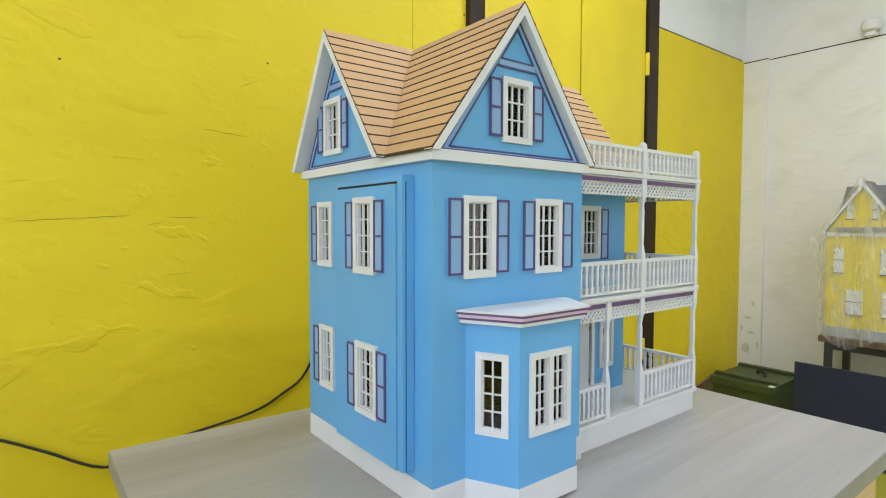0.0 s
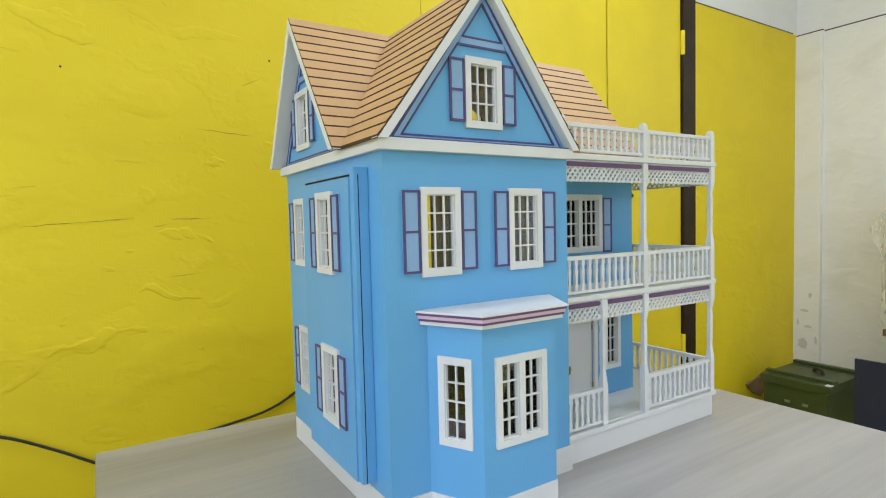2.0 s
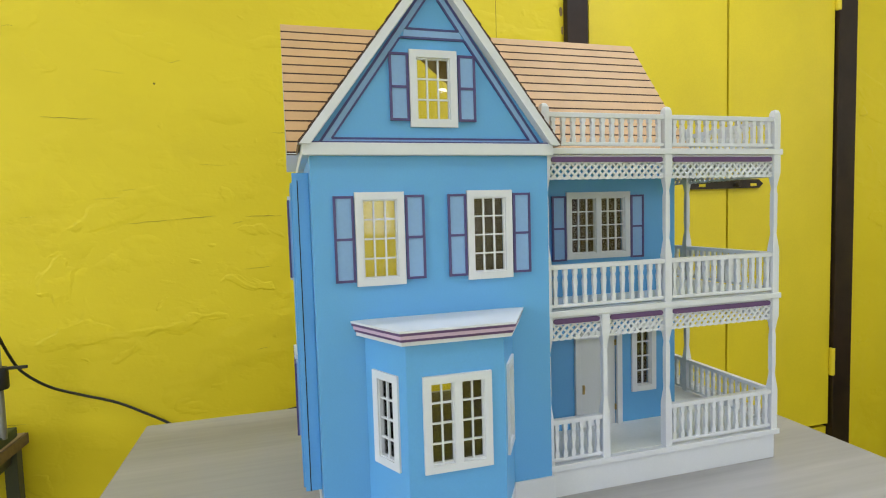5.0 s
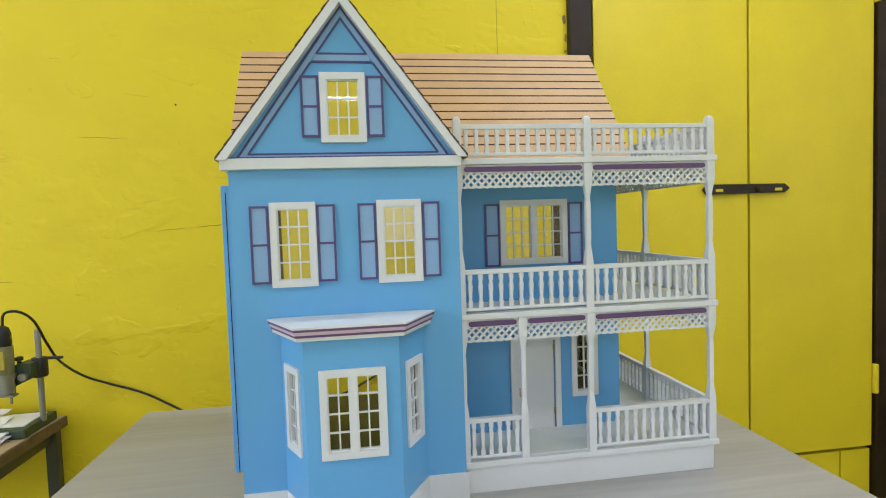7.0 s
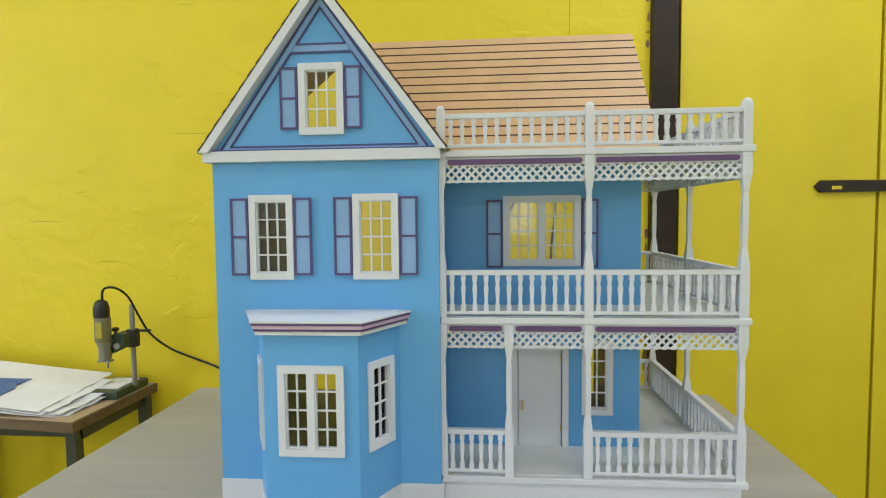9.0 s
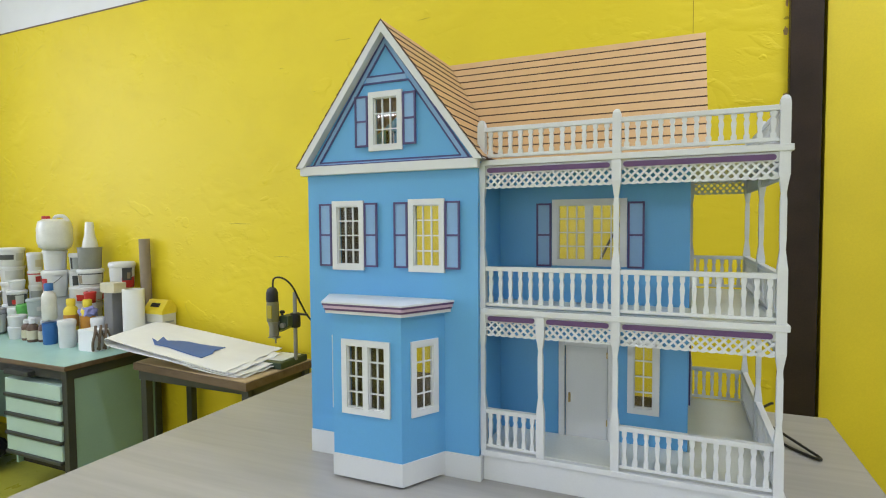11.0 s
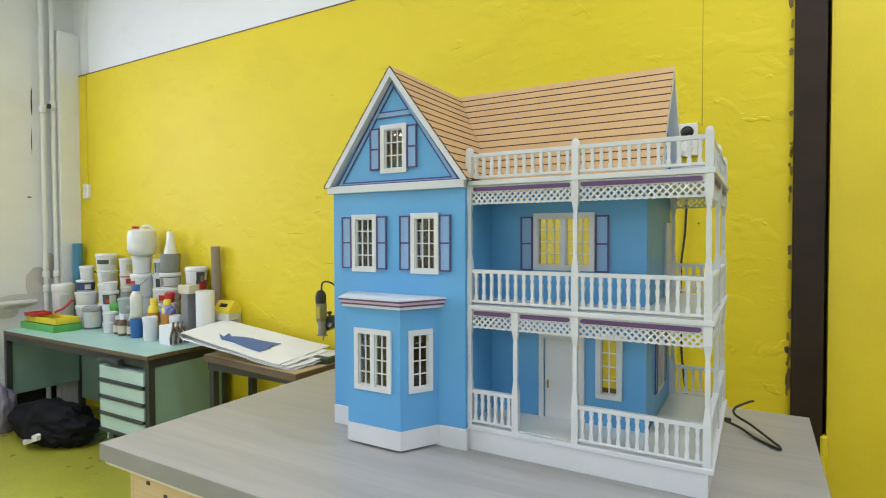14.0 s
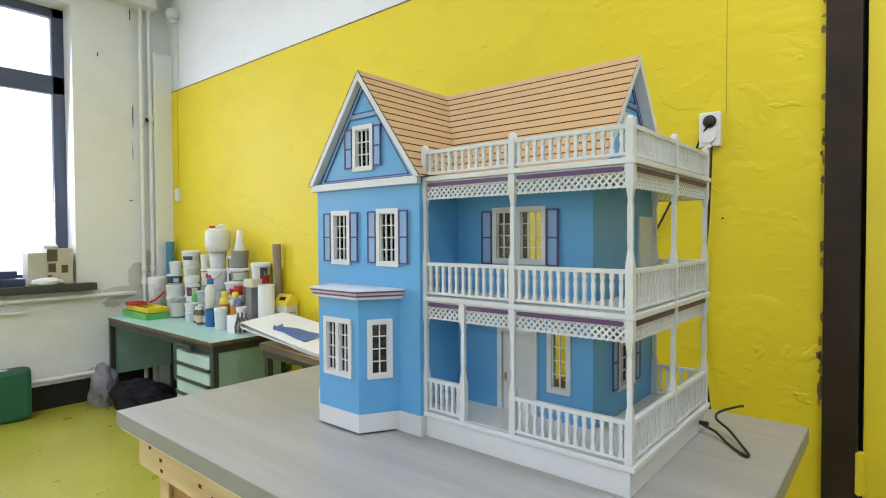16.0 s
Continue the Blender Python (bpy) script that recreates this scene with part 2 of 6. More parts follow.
def part(name, bm, mat, parent=None, label="", smooth=False):
    """Links a bmesh, in plan units, as ONE mesh object under a thing or a part; with no parent it stands alone on its base."""
    for v in bm.verts:
        v.co = K(*v.co)
    if parent is None:
        lo = Vector([min(v.co[n] for v in bm.verts) for n in range(3)])
        hi = Vector([max(v.co[n] for v in bm.verts) for n in range(3)])
        at = Vector(((lo.x + hi.x) / 2, (lo.y + hi.y) / 2, lo.z))
    else:
        at = ORIGIN[parent]
    bmesh.ops.translate(bm, verts=bm.verts, vec=-at)
    bmesh.ops.recalc_face_normals(bm, faces=bm.faces)
    me = bpy.data.meshes.new(name)
    bm.to_mesh(me)
    bm.free()
    me.materials.append(mat)
    if smooth:
        me.shade_smooth()
        me.set_sharp_from_angle(angle=radians(40))
    ob = new(name, me)
    ORIGIN[ob] = at
    if parent is None:
        ob.location = at
    else:
        ob.parent = parent
    if label:
        ob["label"] = label
    return ob


def again(ob, dx, dy, dz, parent=None):
    """The same mesh once more, shifted in plan units."""
    o = new(ob.name.split(".")[0], ob.data)
    o.parent = parent or ob.parent
    o.location = Vector(ob.location) + Vector((dx, dy, dz)) * U
    ORIGIN[o] = ORIGIN[ob]
    return o


def mesh():
    return bmesh.new()


def box(bm, x0, x1, y0, y1, z0, z1, bev=0.0):
    vs = [bm.verts.new((x, y, z)) for x in (x0, x1) for y in (y0, y1) for z in (z0, z1)]
    fs = [bm.faces.new([vs[i] for i in q]) for q in ((0, 1, 3, 2), (4, 6, 7, 5), (0, 4, 5, 1), (2, 3, 7, 6), (0, 2, 6, 4), (1, 5, 7, 3))]
    if bev:
        es = {e for f in fs for e in f.edges}
        bmesh.ops.bevel(bm, geom=list(es), offset=bev, segments=2, affect="EDGES", profile=0.6)
    return bm


def prism(bm, pts, a0, a1, axis="y"):
    """A polygon in the two other axes, in order, drawn out along an axis."""
    put = {"x": lambda p, a: (a, p[0], p[1]), "y": lambda p, a: (p[0], a, p[1]), "z": lambda p, a: (p[0], p[1], a)}[axis]
    lo = [bm.verts.new(put(p, a0)) for p in pts]
    hi = [bm.verts.new(put(p, a1)) for p in pts]
    bm.faces.new(lo)
    bm.faces.new(hi[::-1])
    for i in range(len(pts)):
        j = (i + 1) % len(pts)
        bm.faces.new((lo[i], lo[j], hi[j], hi[i]))
    return bm


def lathe(bm, cx, cy, profile, seg=20, squeeze=1.0):
    """Rings of (radius, height), closed at both ends."""
    rings = []
    for r, z in profile:
        rings.append([bm.verts.new((cx + r * math.cos(2 * math.pi * k / seg), cy + squeeze * r * math.sin(2 * math.pi * k / seg), z)) for k in range(seg)])
    for a, b in zip(rings, rings[1:]):
        for k in range(seg):
            bm.faces.new((a[k], a[(k + 1) % seg], b[(k + 1) % seg], b[k]))
    bm.faces.new(rings[0][::-1])
    bm.faces.new(rings[-1])
    return bm


def sections(bm, cx, cy, rows):
    """A square post of (half width, height) rows."""
    rings = [[bm.verts.new((cx + sx * h, cy + sy * h, z)) for sx, sy in ((-1, -1), (1, -1), (1, 1), (-1, 1))] for h, z in rows]
    for a, b in zip(rings, rings[1:]):
        for k in range(4):
            bm.faces.new((a[k], a[(k + 1) % 4], b[(k + 1) % 4], b[k]))
    bm.faces.new(rings[0][::-1])
    bm.faces.new(rings[-1])
    return bm


def sweep(bm, pts, r, seg=8):
    """A round cord through points, smoothed once between them."""
    pts = [Vector(p) for p in pts]
    fine = []
    for i in range(len(pts) - 1):
        p0, p1, p2, p3 = pts[max(i - 1, 0)], pts[i], pts[i + 1], pts[min(i + 2, len(pts) - 1)]
        for s in (0, 0.2, 0.4, 0.6, 0.8):
            fine.append(0.5 * (2 * p1 + (p2 - p0) * s + (2 * p0 - 5 * p1 + 4 * p2 - p3) * s * s + (3 * p1 - p0 - 3 * p2 + p3) * s**3))
    fine.append(pts[-1])
    rings = []
    for i, p in enumerate(fine):
        d = (fine[min(i + 1, len(fine) - 1)] - fine[max(i - 1, 0)]).normalized()
        side = d.cross(Vector((0.13, 0.27, 0.95))).normalized()
        up = side.cross(d)
        rings.append([bm.verts.new(p + r * (math.cos(2 * math.pi * k / seg) * side + math.sin(2 * math.pi * k / seg) * up)) for k in range(seg)])
    for a, b in zip(rings, rings[1:]):
        for k in range(seg):
            bm.faces.new((a[k], a[(k + 1) % seg], b[(k + 1) % seg], b[k]))
    bm.faces.new(rings[0][::-1])
    bm.faces.new(rings[-1])
    return bm


def wall_with_holes(bm, a0, a1, b0, b1, thick, holes):
    """A wall that faces -y at y = 0 and is thick behind it, with rectangular openings (a0, a1, b0, b1)."""
    aa = sorted({a0, a1, *[h[0] for h in holes], *[h[1] for h in holes]})
    bb = sorted({b0, b1, *[h[2] for h in holes], *[h[3] for h in holes]})
    solid = {}
    for i in range(len(aa) - 1):
        for j in range(len(bb) - 1):
            ca, cb = (aa[i] + aa[i + 1]) / 2, (bb[j] + bb[j + 1]) / 2
            solid[i, j] = not any(h[0] < ca < h[1] and h[2] < cb < h[3] for h in holes)
    cache = {}

    def v(i, y, j):
        if (i, y, j) not in cache:
            cache[i, y, j] = bm.verts.new((aa[i], y, bb[j]))
        return cache[i, y, j]

    for (i, j), ok in solid.items():
        if not ok:
            continue
        bm.faces.new((v(i, 0, j), v(i + 1, 0, j), v(i + 1, 0, j + 1), v(i, 0, j + 1)))
        bm.faces.new((v(i, thick, j), v(i, thick, j + 1), v(i + 1, thick, j + 1), v(i + 1, thick, j)))
        for di, dj, p, q in ((-1, 0, (i, j), (i, j + 1)), (1, 0, (i + 1, j + 1), (i + 1, j)), (0, -1, (i + 1, j), (i, j)), (0, 1, (i, j + 1), (i + 1, j + 1))):
            if not solid.get((i + di, j + dj), False):
                bm.faces.new((v(p[0], 0, p[1]), v(q[0], 0, q[1]), v(q[0], thick, q[1]), v(p[0], thick, p[1])))
    return bm


def turned(bm, x, y, degrees):
    """Turns what was built facing -y round the z axis, and sets it at x, y."""
    bmesh.ops.transform(bm, matrix=Matrix.Translation((x, y, 0)) @ Matrix.Rotation(radians(degrees), 4, "Z"), verts=bm.verts)
    return bm


# ---- the room ----
XL, XR, YB, YF, ZC = -13.2, 18.28, 7.84, -15.0, 10.6
DADO, DADO_R = 6.68, 6.61  # tops of the lower walls, back and right
DOOR0, DOOR1, DOOR_TOP = 6.9, 12.8, 7.28


def setting(ob, label=""):
    return tagged(ob, label, "", "", "structure")


setting(part("floor", box(mesh(), XL - 1.2, XR + 1, YF - 1, YB + 1.4, FLOOR - 0.4, FLOOR), FLOOR_PAINT), "olive yellow painted concrete floor, lightly scuffed")
setting(part("ceiling", box(mesh(), XL - 1.2, XR + 1, YF - 1, YB + 1.4, ZC, ZC + 0.4), CEILING), "whitewashed ceiling")
wall_back = setting(part("wall_back", turned(wall_with_holes(mesh(), XL, XR, FLOOR, DADO, 1.0, [(DOOR0, DOOR1, FLOOR, DADO)]), 0, YB, 0), YELLOW), "bright yellow painted uneven plaster wall")
setting(part("wall_back_upper", turned(wall_with_holes(mesh(), XL, XR + 0.08, DADO, ZC, 0.9, [(DOOR0, DOOR1, DADO, DOOR_TOP)]), 0, YB + 0.07, 0), WHITEWASH_COOL), "whitewashed upper wall")
# brown strips: the ledge's brownish edge, with its shadow line put into the colour
part("dado_edge", box(mesh(), XL + 0.36, 6.6, YB - 0.004, YB + 0.07, DADO, DADO + 0.035), BROWN_WOOD, wall_back)
part("dado_edge", box(mesh(), 13.2, XR - 0.3, YB - 0.004, YB + 0.07, DADO, DADO + 0.035), BROWN_WOOD, wall_back)
WIN = [(1.0, 4.85), (-9.4, -5.55)]
setting(part("wall_left", turned(wall_with_holes(mesh(), YF - 1, YB + 1.0, FLOOR, ZC, 1.2, [(a, b, 0.0, 9.0) for a, b in WIN]), XL, 0, 90), WHITEWASH_COOL), "whitewashed plaster wall with stains")
setting(part("wall_right", turned(wall_with_holes(mesh(), -YB - 1.0, -YF + 1, FLOOR, ZC, 1.0, []), XR + 0.08, 0, -90), WHITEWASH), "whitewashed plaster wall with stains")
setting(part("wall_right_dado", box(mesh(), XR, XR + 0.12, YF, 7.15, FLOOR, DADO_R), WHITEWASH), "whitewashed lower wall, slightly proud")
setting(part("pilaster", box(mesh(), XR - 0.13, XR + 0.2, 7.15, YB + 0.05, FLOOR, DADO_R + 0.02, 0.02), WHITEWASH), "whitewashed corner pilaster with worn plaster")
setting(part("wall_front", wall_with_holes(mesh(), XL - 1.2, XR + 1, FLOOR, ZC, -1.0, [(3.9, 6.2, 0.8, 2.6)]), WHITEWASH), "whitewashed wall")
bpy.data.objects["wall_front"].location.y = YF * U - 0.13
setting(part("corner_casing", box(mesh(), XL, XL + 0.36, 7.25, YB + 0.06, FLOOR, 8.02, 0.02), WHITEWASH_COOL), "whitewashed boxed pipe casing in the corner")
setting(part("beam", box(mesh(), XL, XL + 0.62, YF, 7.3, 9.45, ZC, 0.02), CEILING), "whitewashed concrete beam under the ceiling")
setting(part("baseboard", box(mesh(), XL, XL + 0.05, YF, 7.25, FLOOR, FLOOR + 0.75), GAP), "dark brown painted wall base, chipped")


def window(y0, y1):
    """A tall two-light window in the left wall, with dark painted frame, over a dark sill."""
    z0, z1, xg = 0.0, 9.0, XL - 0.9
    fr = mesh()
    for a, b, c, d in ((y0, y0 + 0.34, z0, z1), (y1 - 0.34, y1, z0, z1), (y0, y1, z0, z0 + 0.3), (y0, y1, z1 - 0.3, z1), (y0, y1, 6.2, 6.8)):
        box(fr, xg - 0.12, xg + 0.12, a, b, c, d, 0.02)
    w = setting(part("window", fr, FRAME_DARK), "tall window with dark blue-grey painted frame")
    glass = part("pane", box(mesh(), xg - 0.02, xg + 0.02, y0 + 0.3, y1 - 0.3, z0 + 0.2, 6.3), PANE, w)
    glass.visible_shadow = False
    top = part("pane", box(mesh(), xg - 0.02, xg + 0.02, y0 + 0.3, y1 - 0.3, 6.7, z1 - 0.2), PANE, w)
    top.visible_shadow = False
    setting(part("window_sill", box(mesh(), xg, XL + 0.42, y0 - 0.5, y1 + 0.48, -0.25, -0.004, 0.03), STEEL_DARK), "dark painted window sill board")


for a, b in WIN:
    window(a, b)

# double door with steel frame
door_frame = setting(thing("door_frame", (9.9, YB, FLOOR), "dark brown enamelled steel door frame, chipped", ""))
part("post", box(mesh(), 6.68, 7.07, YB - 0.13, YB + 0.6, FLOOR, DOOR_TOP + 0.35, 0.015), STEEL_BROWN, door_frame)
part("post", box(mesh(), 12.58, 13.05, YB - 0.13, YB + 0.6, FLOOR, DOOR_TOP + 0.35, 0.015), STEEL_BROWN, door_frame)
part("lintel", box(mesh(), 7.07, 12.58, YB - 0.10, YB + 0.6, DOOR_TOP, DOOR_TOP + 0.33, 0.015), STEEL_BROWN, door_frame)
part("door_stop", box(mesh(), 7.07, 12.58, YB + 0.25, YB + 0.6, FLOOR, DOOR_TOP), GAP, door_frame)
DOOR_BOT = -2.93
for n, (a, b) in enumerate(((7.12, 9.98), (10.025, 12.55))):
    leaf = setting(part("door_%d" % (n + 1), box(mesh(), a, b, YB - 0.06, YB + 0.14, DOOR_BOT, DOOR_TOP - 0.03, 0.012), YELLOW_DOOR), "yellow painted flat sheet door leaf, closed")
    hx = a - 0.03 if n == 0 else b + 0.03
    for hz in (-1.63, 5.6):
        part("hinge", lathe(mesh(), hx, YB - 0.1, [(0.045, hz - 0.28), (0.055, hz - 0.26), (0.055, hz - 0.01), (0.048, hz), (0.055, hz + 0.01), (0.055, hz + 0.26), (0.045, hz + 0.28)], 10), YELLOW_DOOR, leaf, "yellow painted barrel hinge")
setting(part("door_step_board", box(mesh(), 7.12, 11.9, YB - 0.02, YB + 0.14, FLOOR, DOOR_BOT - 0.07, 0.01), YELLOW_DOOR), "yellow painted board below the door")
setting(part("door_step_board", box(mesh(), 11.93, 12.55, YB - 0.02, YB + 0.14, FLOOR, DOOR_BOT - 0.07, 0.01), YELLOW_DOOR), "yellow painted board below the door")
latch = thing("door_latch", (9.98, YB - 0.1, 1.95), "dark iron strap latch bolted across the door leaves", "latch")
lb = mesh()
prism(lb, [(9.16, 1.90), (10.68, 1.91), (10.78, 1.985), (10.68, 2.07), (9.16, 2.08), (9.08, 1.99)], YB - 0.11, YB - 0.06, "y")
part("strap", lb, IRON, latch)
part("knob", lathe(mesh(), 0, 0, [(0.05, 0), (0.06, 0.06), (0.045, 0.12)], 12), IRON, latch).matrix_local = Matrix.Translation(K(10.14, YB - 0.1, 1.98) - ORIGIN[latch]) @ Matrix.Rotation(radians(90), 4, "X") @ Matrix.Translation(-(K(0, 0, 0) - ORIGIN[latch]))
for lx in (9.32, 10.48):
    part("slot", box(mesh(), lx, lx + 0.14, YB - 0.116, YB - 0.108, 1.945, 1.995), YELLOW_DOOR, latch)

# ceiling fittings, some hung on rods over the far end of the room
for tx, ty, tz in TUBES:
    cl = thing("ceiling_light", (tx, ty, tz + 0.05), "white fluorescent ceiling fitting, switched on", "ceiling light", "ceiling lights")
    part("housing", box(mesh(), tx - 2.4, tx + 2.4, ty - 0.35, ty + 0.35, tz + 0.05, tz + 0.34, 0.03), PLASTIC_WHITE, cl)
    if tz < 10:
        for dx in (-1.8, 1.8):
            part("rod", box(mesh(), tx + dx - 0.03, tx + dx + 0.03, ty - 0.03, ty + 0.03, tz + 0.34, ZC), PLASTIC_WHITE, cl)

# bright overcast daylight outside the windows
setting(part("backdrop", box(mesh(), XL - 3.0, XL - 2.9, YF, YB, -6, 14), WINDOW_GLOW))
setting(part("backdrop_front", box(mesh(), 0.0, 10.0, YF - 3.0, YF - 2.9, -3, 6), WINDOW_GLOW))

# right wall ledge line, corner marks and chips in the plaster
part("ledge_edge", box(mesh(), XR - 0.006, XR + 0.08, YF, 7.15, DADO_R, DADO_R + 0.03), IRON, bpy.data.objects["wall_right"])
part("ledge_edge", box(mesh(), XR - 0.136, XR - 0.05, 7.15, YB - 0.01, DADO_R + 0.02, DADO_R + 0.045), IRON, bpy.data.objects["pilaster"])


def chip(x, z, w, h, mat, seed, parent, proud=0.006):
    """An irregular flake or hole in the back wall's plaster."""
    rnd = random.Random(seed)
    pts = []
    for k in range(11):
        a = 2 * math.pi * k / 11
        f = rnd.uniform(0.6, 1.0)
        pts.append((x + w / 2 * f * math.cos(a), z + h / 2 * f * math.sin(a)))
    part("plaster_chip", prism(mesh(), pts, YB - proud, YB + 0.02, "y"), mat, parent)


def crack(x0, z0, x1, z1, w, seed, parent):
    """A tapering, wandering crack along the back wall."""
    rnd = random.Random(seed)
    n = 12
    up, dn = [], []
    for k in range(n + 1):
        f = k / n
        x, z = x0 + (x1 - x0) * f, z0 + (z1 - z0) * f + rnd.uniform(-0.006, 0.006)
        half = w * math.sin(math.pi * (0.04 + 0.92 * f)) * rnd.uniform(0.4, 1.0)
        up.append((x, z + half))
        dn.append((x, z - half))
    part("plaster_crack", prism(mesh(), up + dn[::-1], YB - 0.004, YB + 0.02, "y"), CRACK, parent)


CRACK = material("shaded_yellow_crack", (0.36, 0.27, 0.01), 0.8, vary=0.2)
PLASTER_RAW = material("bare_brown_plaster", (0.24, 0.16, 0.06), 0.9, vary=0.3, bump=0.5, bump_scale=60)
crack(0.55, 1.62, 1.10, 1.66, 0.008, 1, wall_back)
crack(1.50, 1.64, 2.00, 1.64, 0.011, 2, wall_back)
crack(-0.1, 1.58, 0.55, 1.62, 0.006, 3, wall_back)
crack(1.9, 2.86, 2.6, 2.80, 0.007, 4, wall_back)
crack(-1.0, 3.02, -0.3, 3.0, 0.007, 5, wall_back)
crack(2.5, 3.5, 2.75, 3.62, 0.006, 6, wall_back)
part("seam", box(mesh(), 5.463, 5.472, YB - 0.004, YB + 0.01, 3.24, DADO), CRACK, wall_back)
crack(-3.6, 1.6, -3.0, 1.58, 0.008, 8, wall_back)
crack(-2.4, 0.9, -2.0, 0.9, 0.008, 9, wall_back)
for n, (cx, cz, w, h) in enumerate(((6.66, -0.62, 0.10, 0.40), (6.67, 0.35, 0.07, 0.2), (6.67, -0.2, 0.06, 0.26), (6.65, 3.3, 0.07, 0.12), (6.64, 4.2, 0.07, 0.14), (6.65, 1.3, 0.06, 0.2), (6.65, 2.2, 0.05, 0.16), (16.3, -3.25, 1.7, 0.75))):
    chip(cx, cz, w, h, PLASTER_RAW, 20 + n, wall_back, 0.01 + (0.05 if n == 7 else 0))
jamb = random.Random(77)
for n in range(20):
    cz = jamb.uniform(-1.0, 6.0)
    chip(6.665 - jamb.uniform(0, 0.035), cz, jamb.uniform(0.03, 0.085), jamb.uniform(0.05, 0.20), PLASTER_RAW if n % 4 == 0 else CRACK, 100 + n, wall_back, 0.007)
for n in range(15):
    cx, cz, w = jamb.uniform(-2.6, 2.1), jamb.uniform(-1.2, 5.2), jamb.uniform(0.1, 0.45)
    crack(cx, cz, cx + w, cz + jamb.uniform(-0.05, 0.05), jamb.uniform(0.002, 0.0045), 180 + n, wall_back)
for n, (cx, cz) in enumerate(((0.40, 3.5), (5.43, 1.71), (5.40, 3.29), (2.9, 3.9))):
    chip(cx, cz, 0.035, 0.035, GAP, 40 + n, wall_back)

# ---- the dollhouse ----
HB = -0.525  # its foot on the table
house = thing("dollhouse", (4.0, 3.9, HB), "large blue wooden victorian dollhouse with white porch on the table", "dollhouse")
X0, X1, X2 = 2.22, 3.84, 5.38  # outer left wall, right wall of the front block, right wall of the wing
Y0, Y1, Y2, YL = 2.90, 3.50, 5.00, 4.93  # front block, porch wall, back of the porch, back of the left side
TH = 0.05
BASE, FL2, ATTIC, RIDGE = -0.32, 0.84, 2.00, 3.235
XD, YD = 5.95, 2.955  # porch edges
GX, GY = 3.032, 4.30  # the two ridges
EX0, EYF, EZ = 2.155, 3.42, 2.06
RX0, RX1, RY0 = 2.09, 5.50, 2.82


def on(bm, place):
    """place: x, y, degrees of the wall on which the piece was built facing -y."""
    return turned(bm, *place)


RIM = 0.048


def window_unit(place, a0, a1, b0, b1, cols, rows, lights=1, deep=0.022):
    """A white casing with muntins and a clear pane, over an opening. a along the wall, b up."""
    mull, bar = 0.05, 0.0105
    i0, i1, j0, j1 = a0 + RIM, a1 - RIM, b0 + RIM, b1 - RIM
    fr = wall_with_holes(mesh(), a0, a1, b0, b1, deep, [(i0, i1, j0, j1)])
    bmesh.ops.translate(fr, verts=fr.verts, vec=(0, -deep, 0))
    w = part("window", on(fr, place), WHITE, house)
    widths = (i1 - i0 - mull * (lights - 1)) / lights
    for n in range(lights):
        s0 = i0 + n * (widths + mull)
        s1 = s0 + widths
        sash, edge = mesh(), 0.008
        for p in ((s0, s0 + edge, j0, j1), (s1 - edge, s1, j0, j1), (s0 + edge, s1 - edge, j0, j0 + edge), (s0 + edge, s1 - edge, j1 - edge, j1)):
            box(sash, p[0], p[1], -0.004, 0.024, p[2], p[3])
        for c in range(1, cols):
            x = s0 + (s1 - s0) * c / cols
            box(sash, x - bar / 2, x + bar / 2, 0.002, 0.018, j0, j1)
        for r in range(1, rows):
            z = j0 + (j1 - j0) * r / rows
            box(sash, s0, s1, 0.003, 0.017, z - bar / 2, z + bar / 2)
        part("sash", on(sash, place), WHITE, w)
        if n:
            part("mullion", on(box(mesh(), s0 - mull, s0, -deep + 0.002, 0.024, j0, j1), place), WHITE, w)
    pane = part("pane", on(box(mesh(), i0, i1, 0.019, 0.022, j0, j1), place), PANE, w)
    pane.visible_shadow = False
    return w


def shutter(place, a0, a1, b0, b1):
    s = part("shutter", on(box(mesh(), a0 + 0.002, a1 - 0.002, -0.018, 0.0, b0 + 0.002, b1 - 0.002), place), LILAC, house, "lilac blue shutter with purple frame")
    fr, e, zm = mesh(), 0.016, (b0 + b1) / 2
    for p in ((a0, a0 + e, b0, b1), (a1 - e, a1, b0, b1), (a0 + e, a1 - e, b0, b0 + e), (a0 + e, a1 - e, b1 - e, b1), (a0 + e, a1 - e, zm - e / 2, zm + e / 2)):
        box(fr, p[0], p[1], -0.025, -0.012, p[2], p[3])
    part("shutter_frame", on(fr, place), SHUTTER_EDGE, s)


def hole(a0, a1, b0, b1):
    return (a0 + RIM, a1 - RIM, b0 + RIM, b1 - RIM)


FRONT, PORCH, LEFT, RIGHT = (0, Y0, 0), (0, Y1, 0), (X0, 0, -90), (X2, 0, 90)
PANEL_X = 2.10
PANEL = (PANEL_X, 0, -90)
W2 = [(2.485, 2.805, 1.155, 1.757), (3.235, 3.560, 1.155, 1.757)]
PW = (4.305, 4.912, 1.19, 1.75)
DW = (4.925, 5.17, -0.01, 0.60)
DOOR = (4.365, 4.82, BASE + 0.02, 0.56)
LW = [(-4.70, -4.40, 1.16, 1.755), (-4.67, -4.385, 0.02, 0.61)]
LWP = [(-3.78, -3.46, 1.16, 1.76), (-3.76, -3.43, 0.045, 0.62)]
RW = [(4.03, 4.46, -0.05, 0.55), (4.55, 5.02, 0.92, 1.67)]

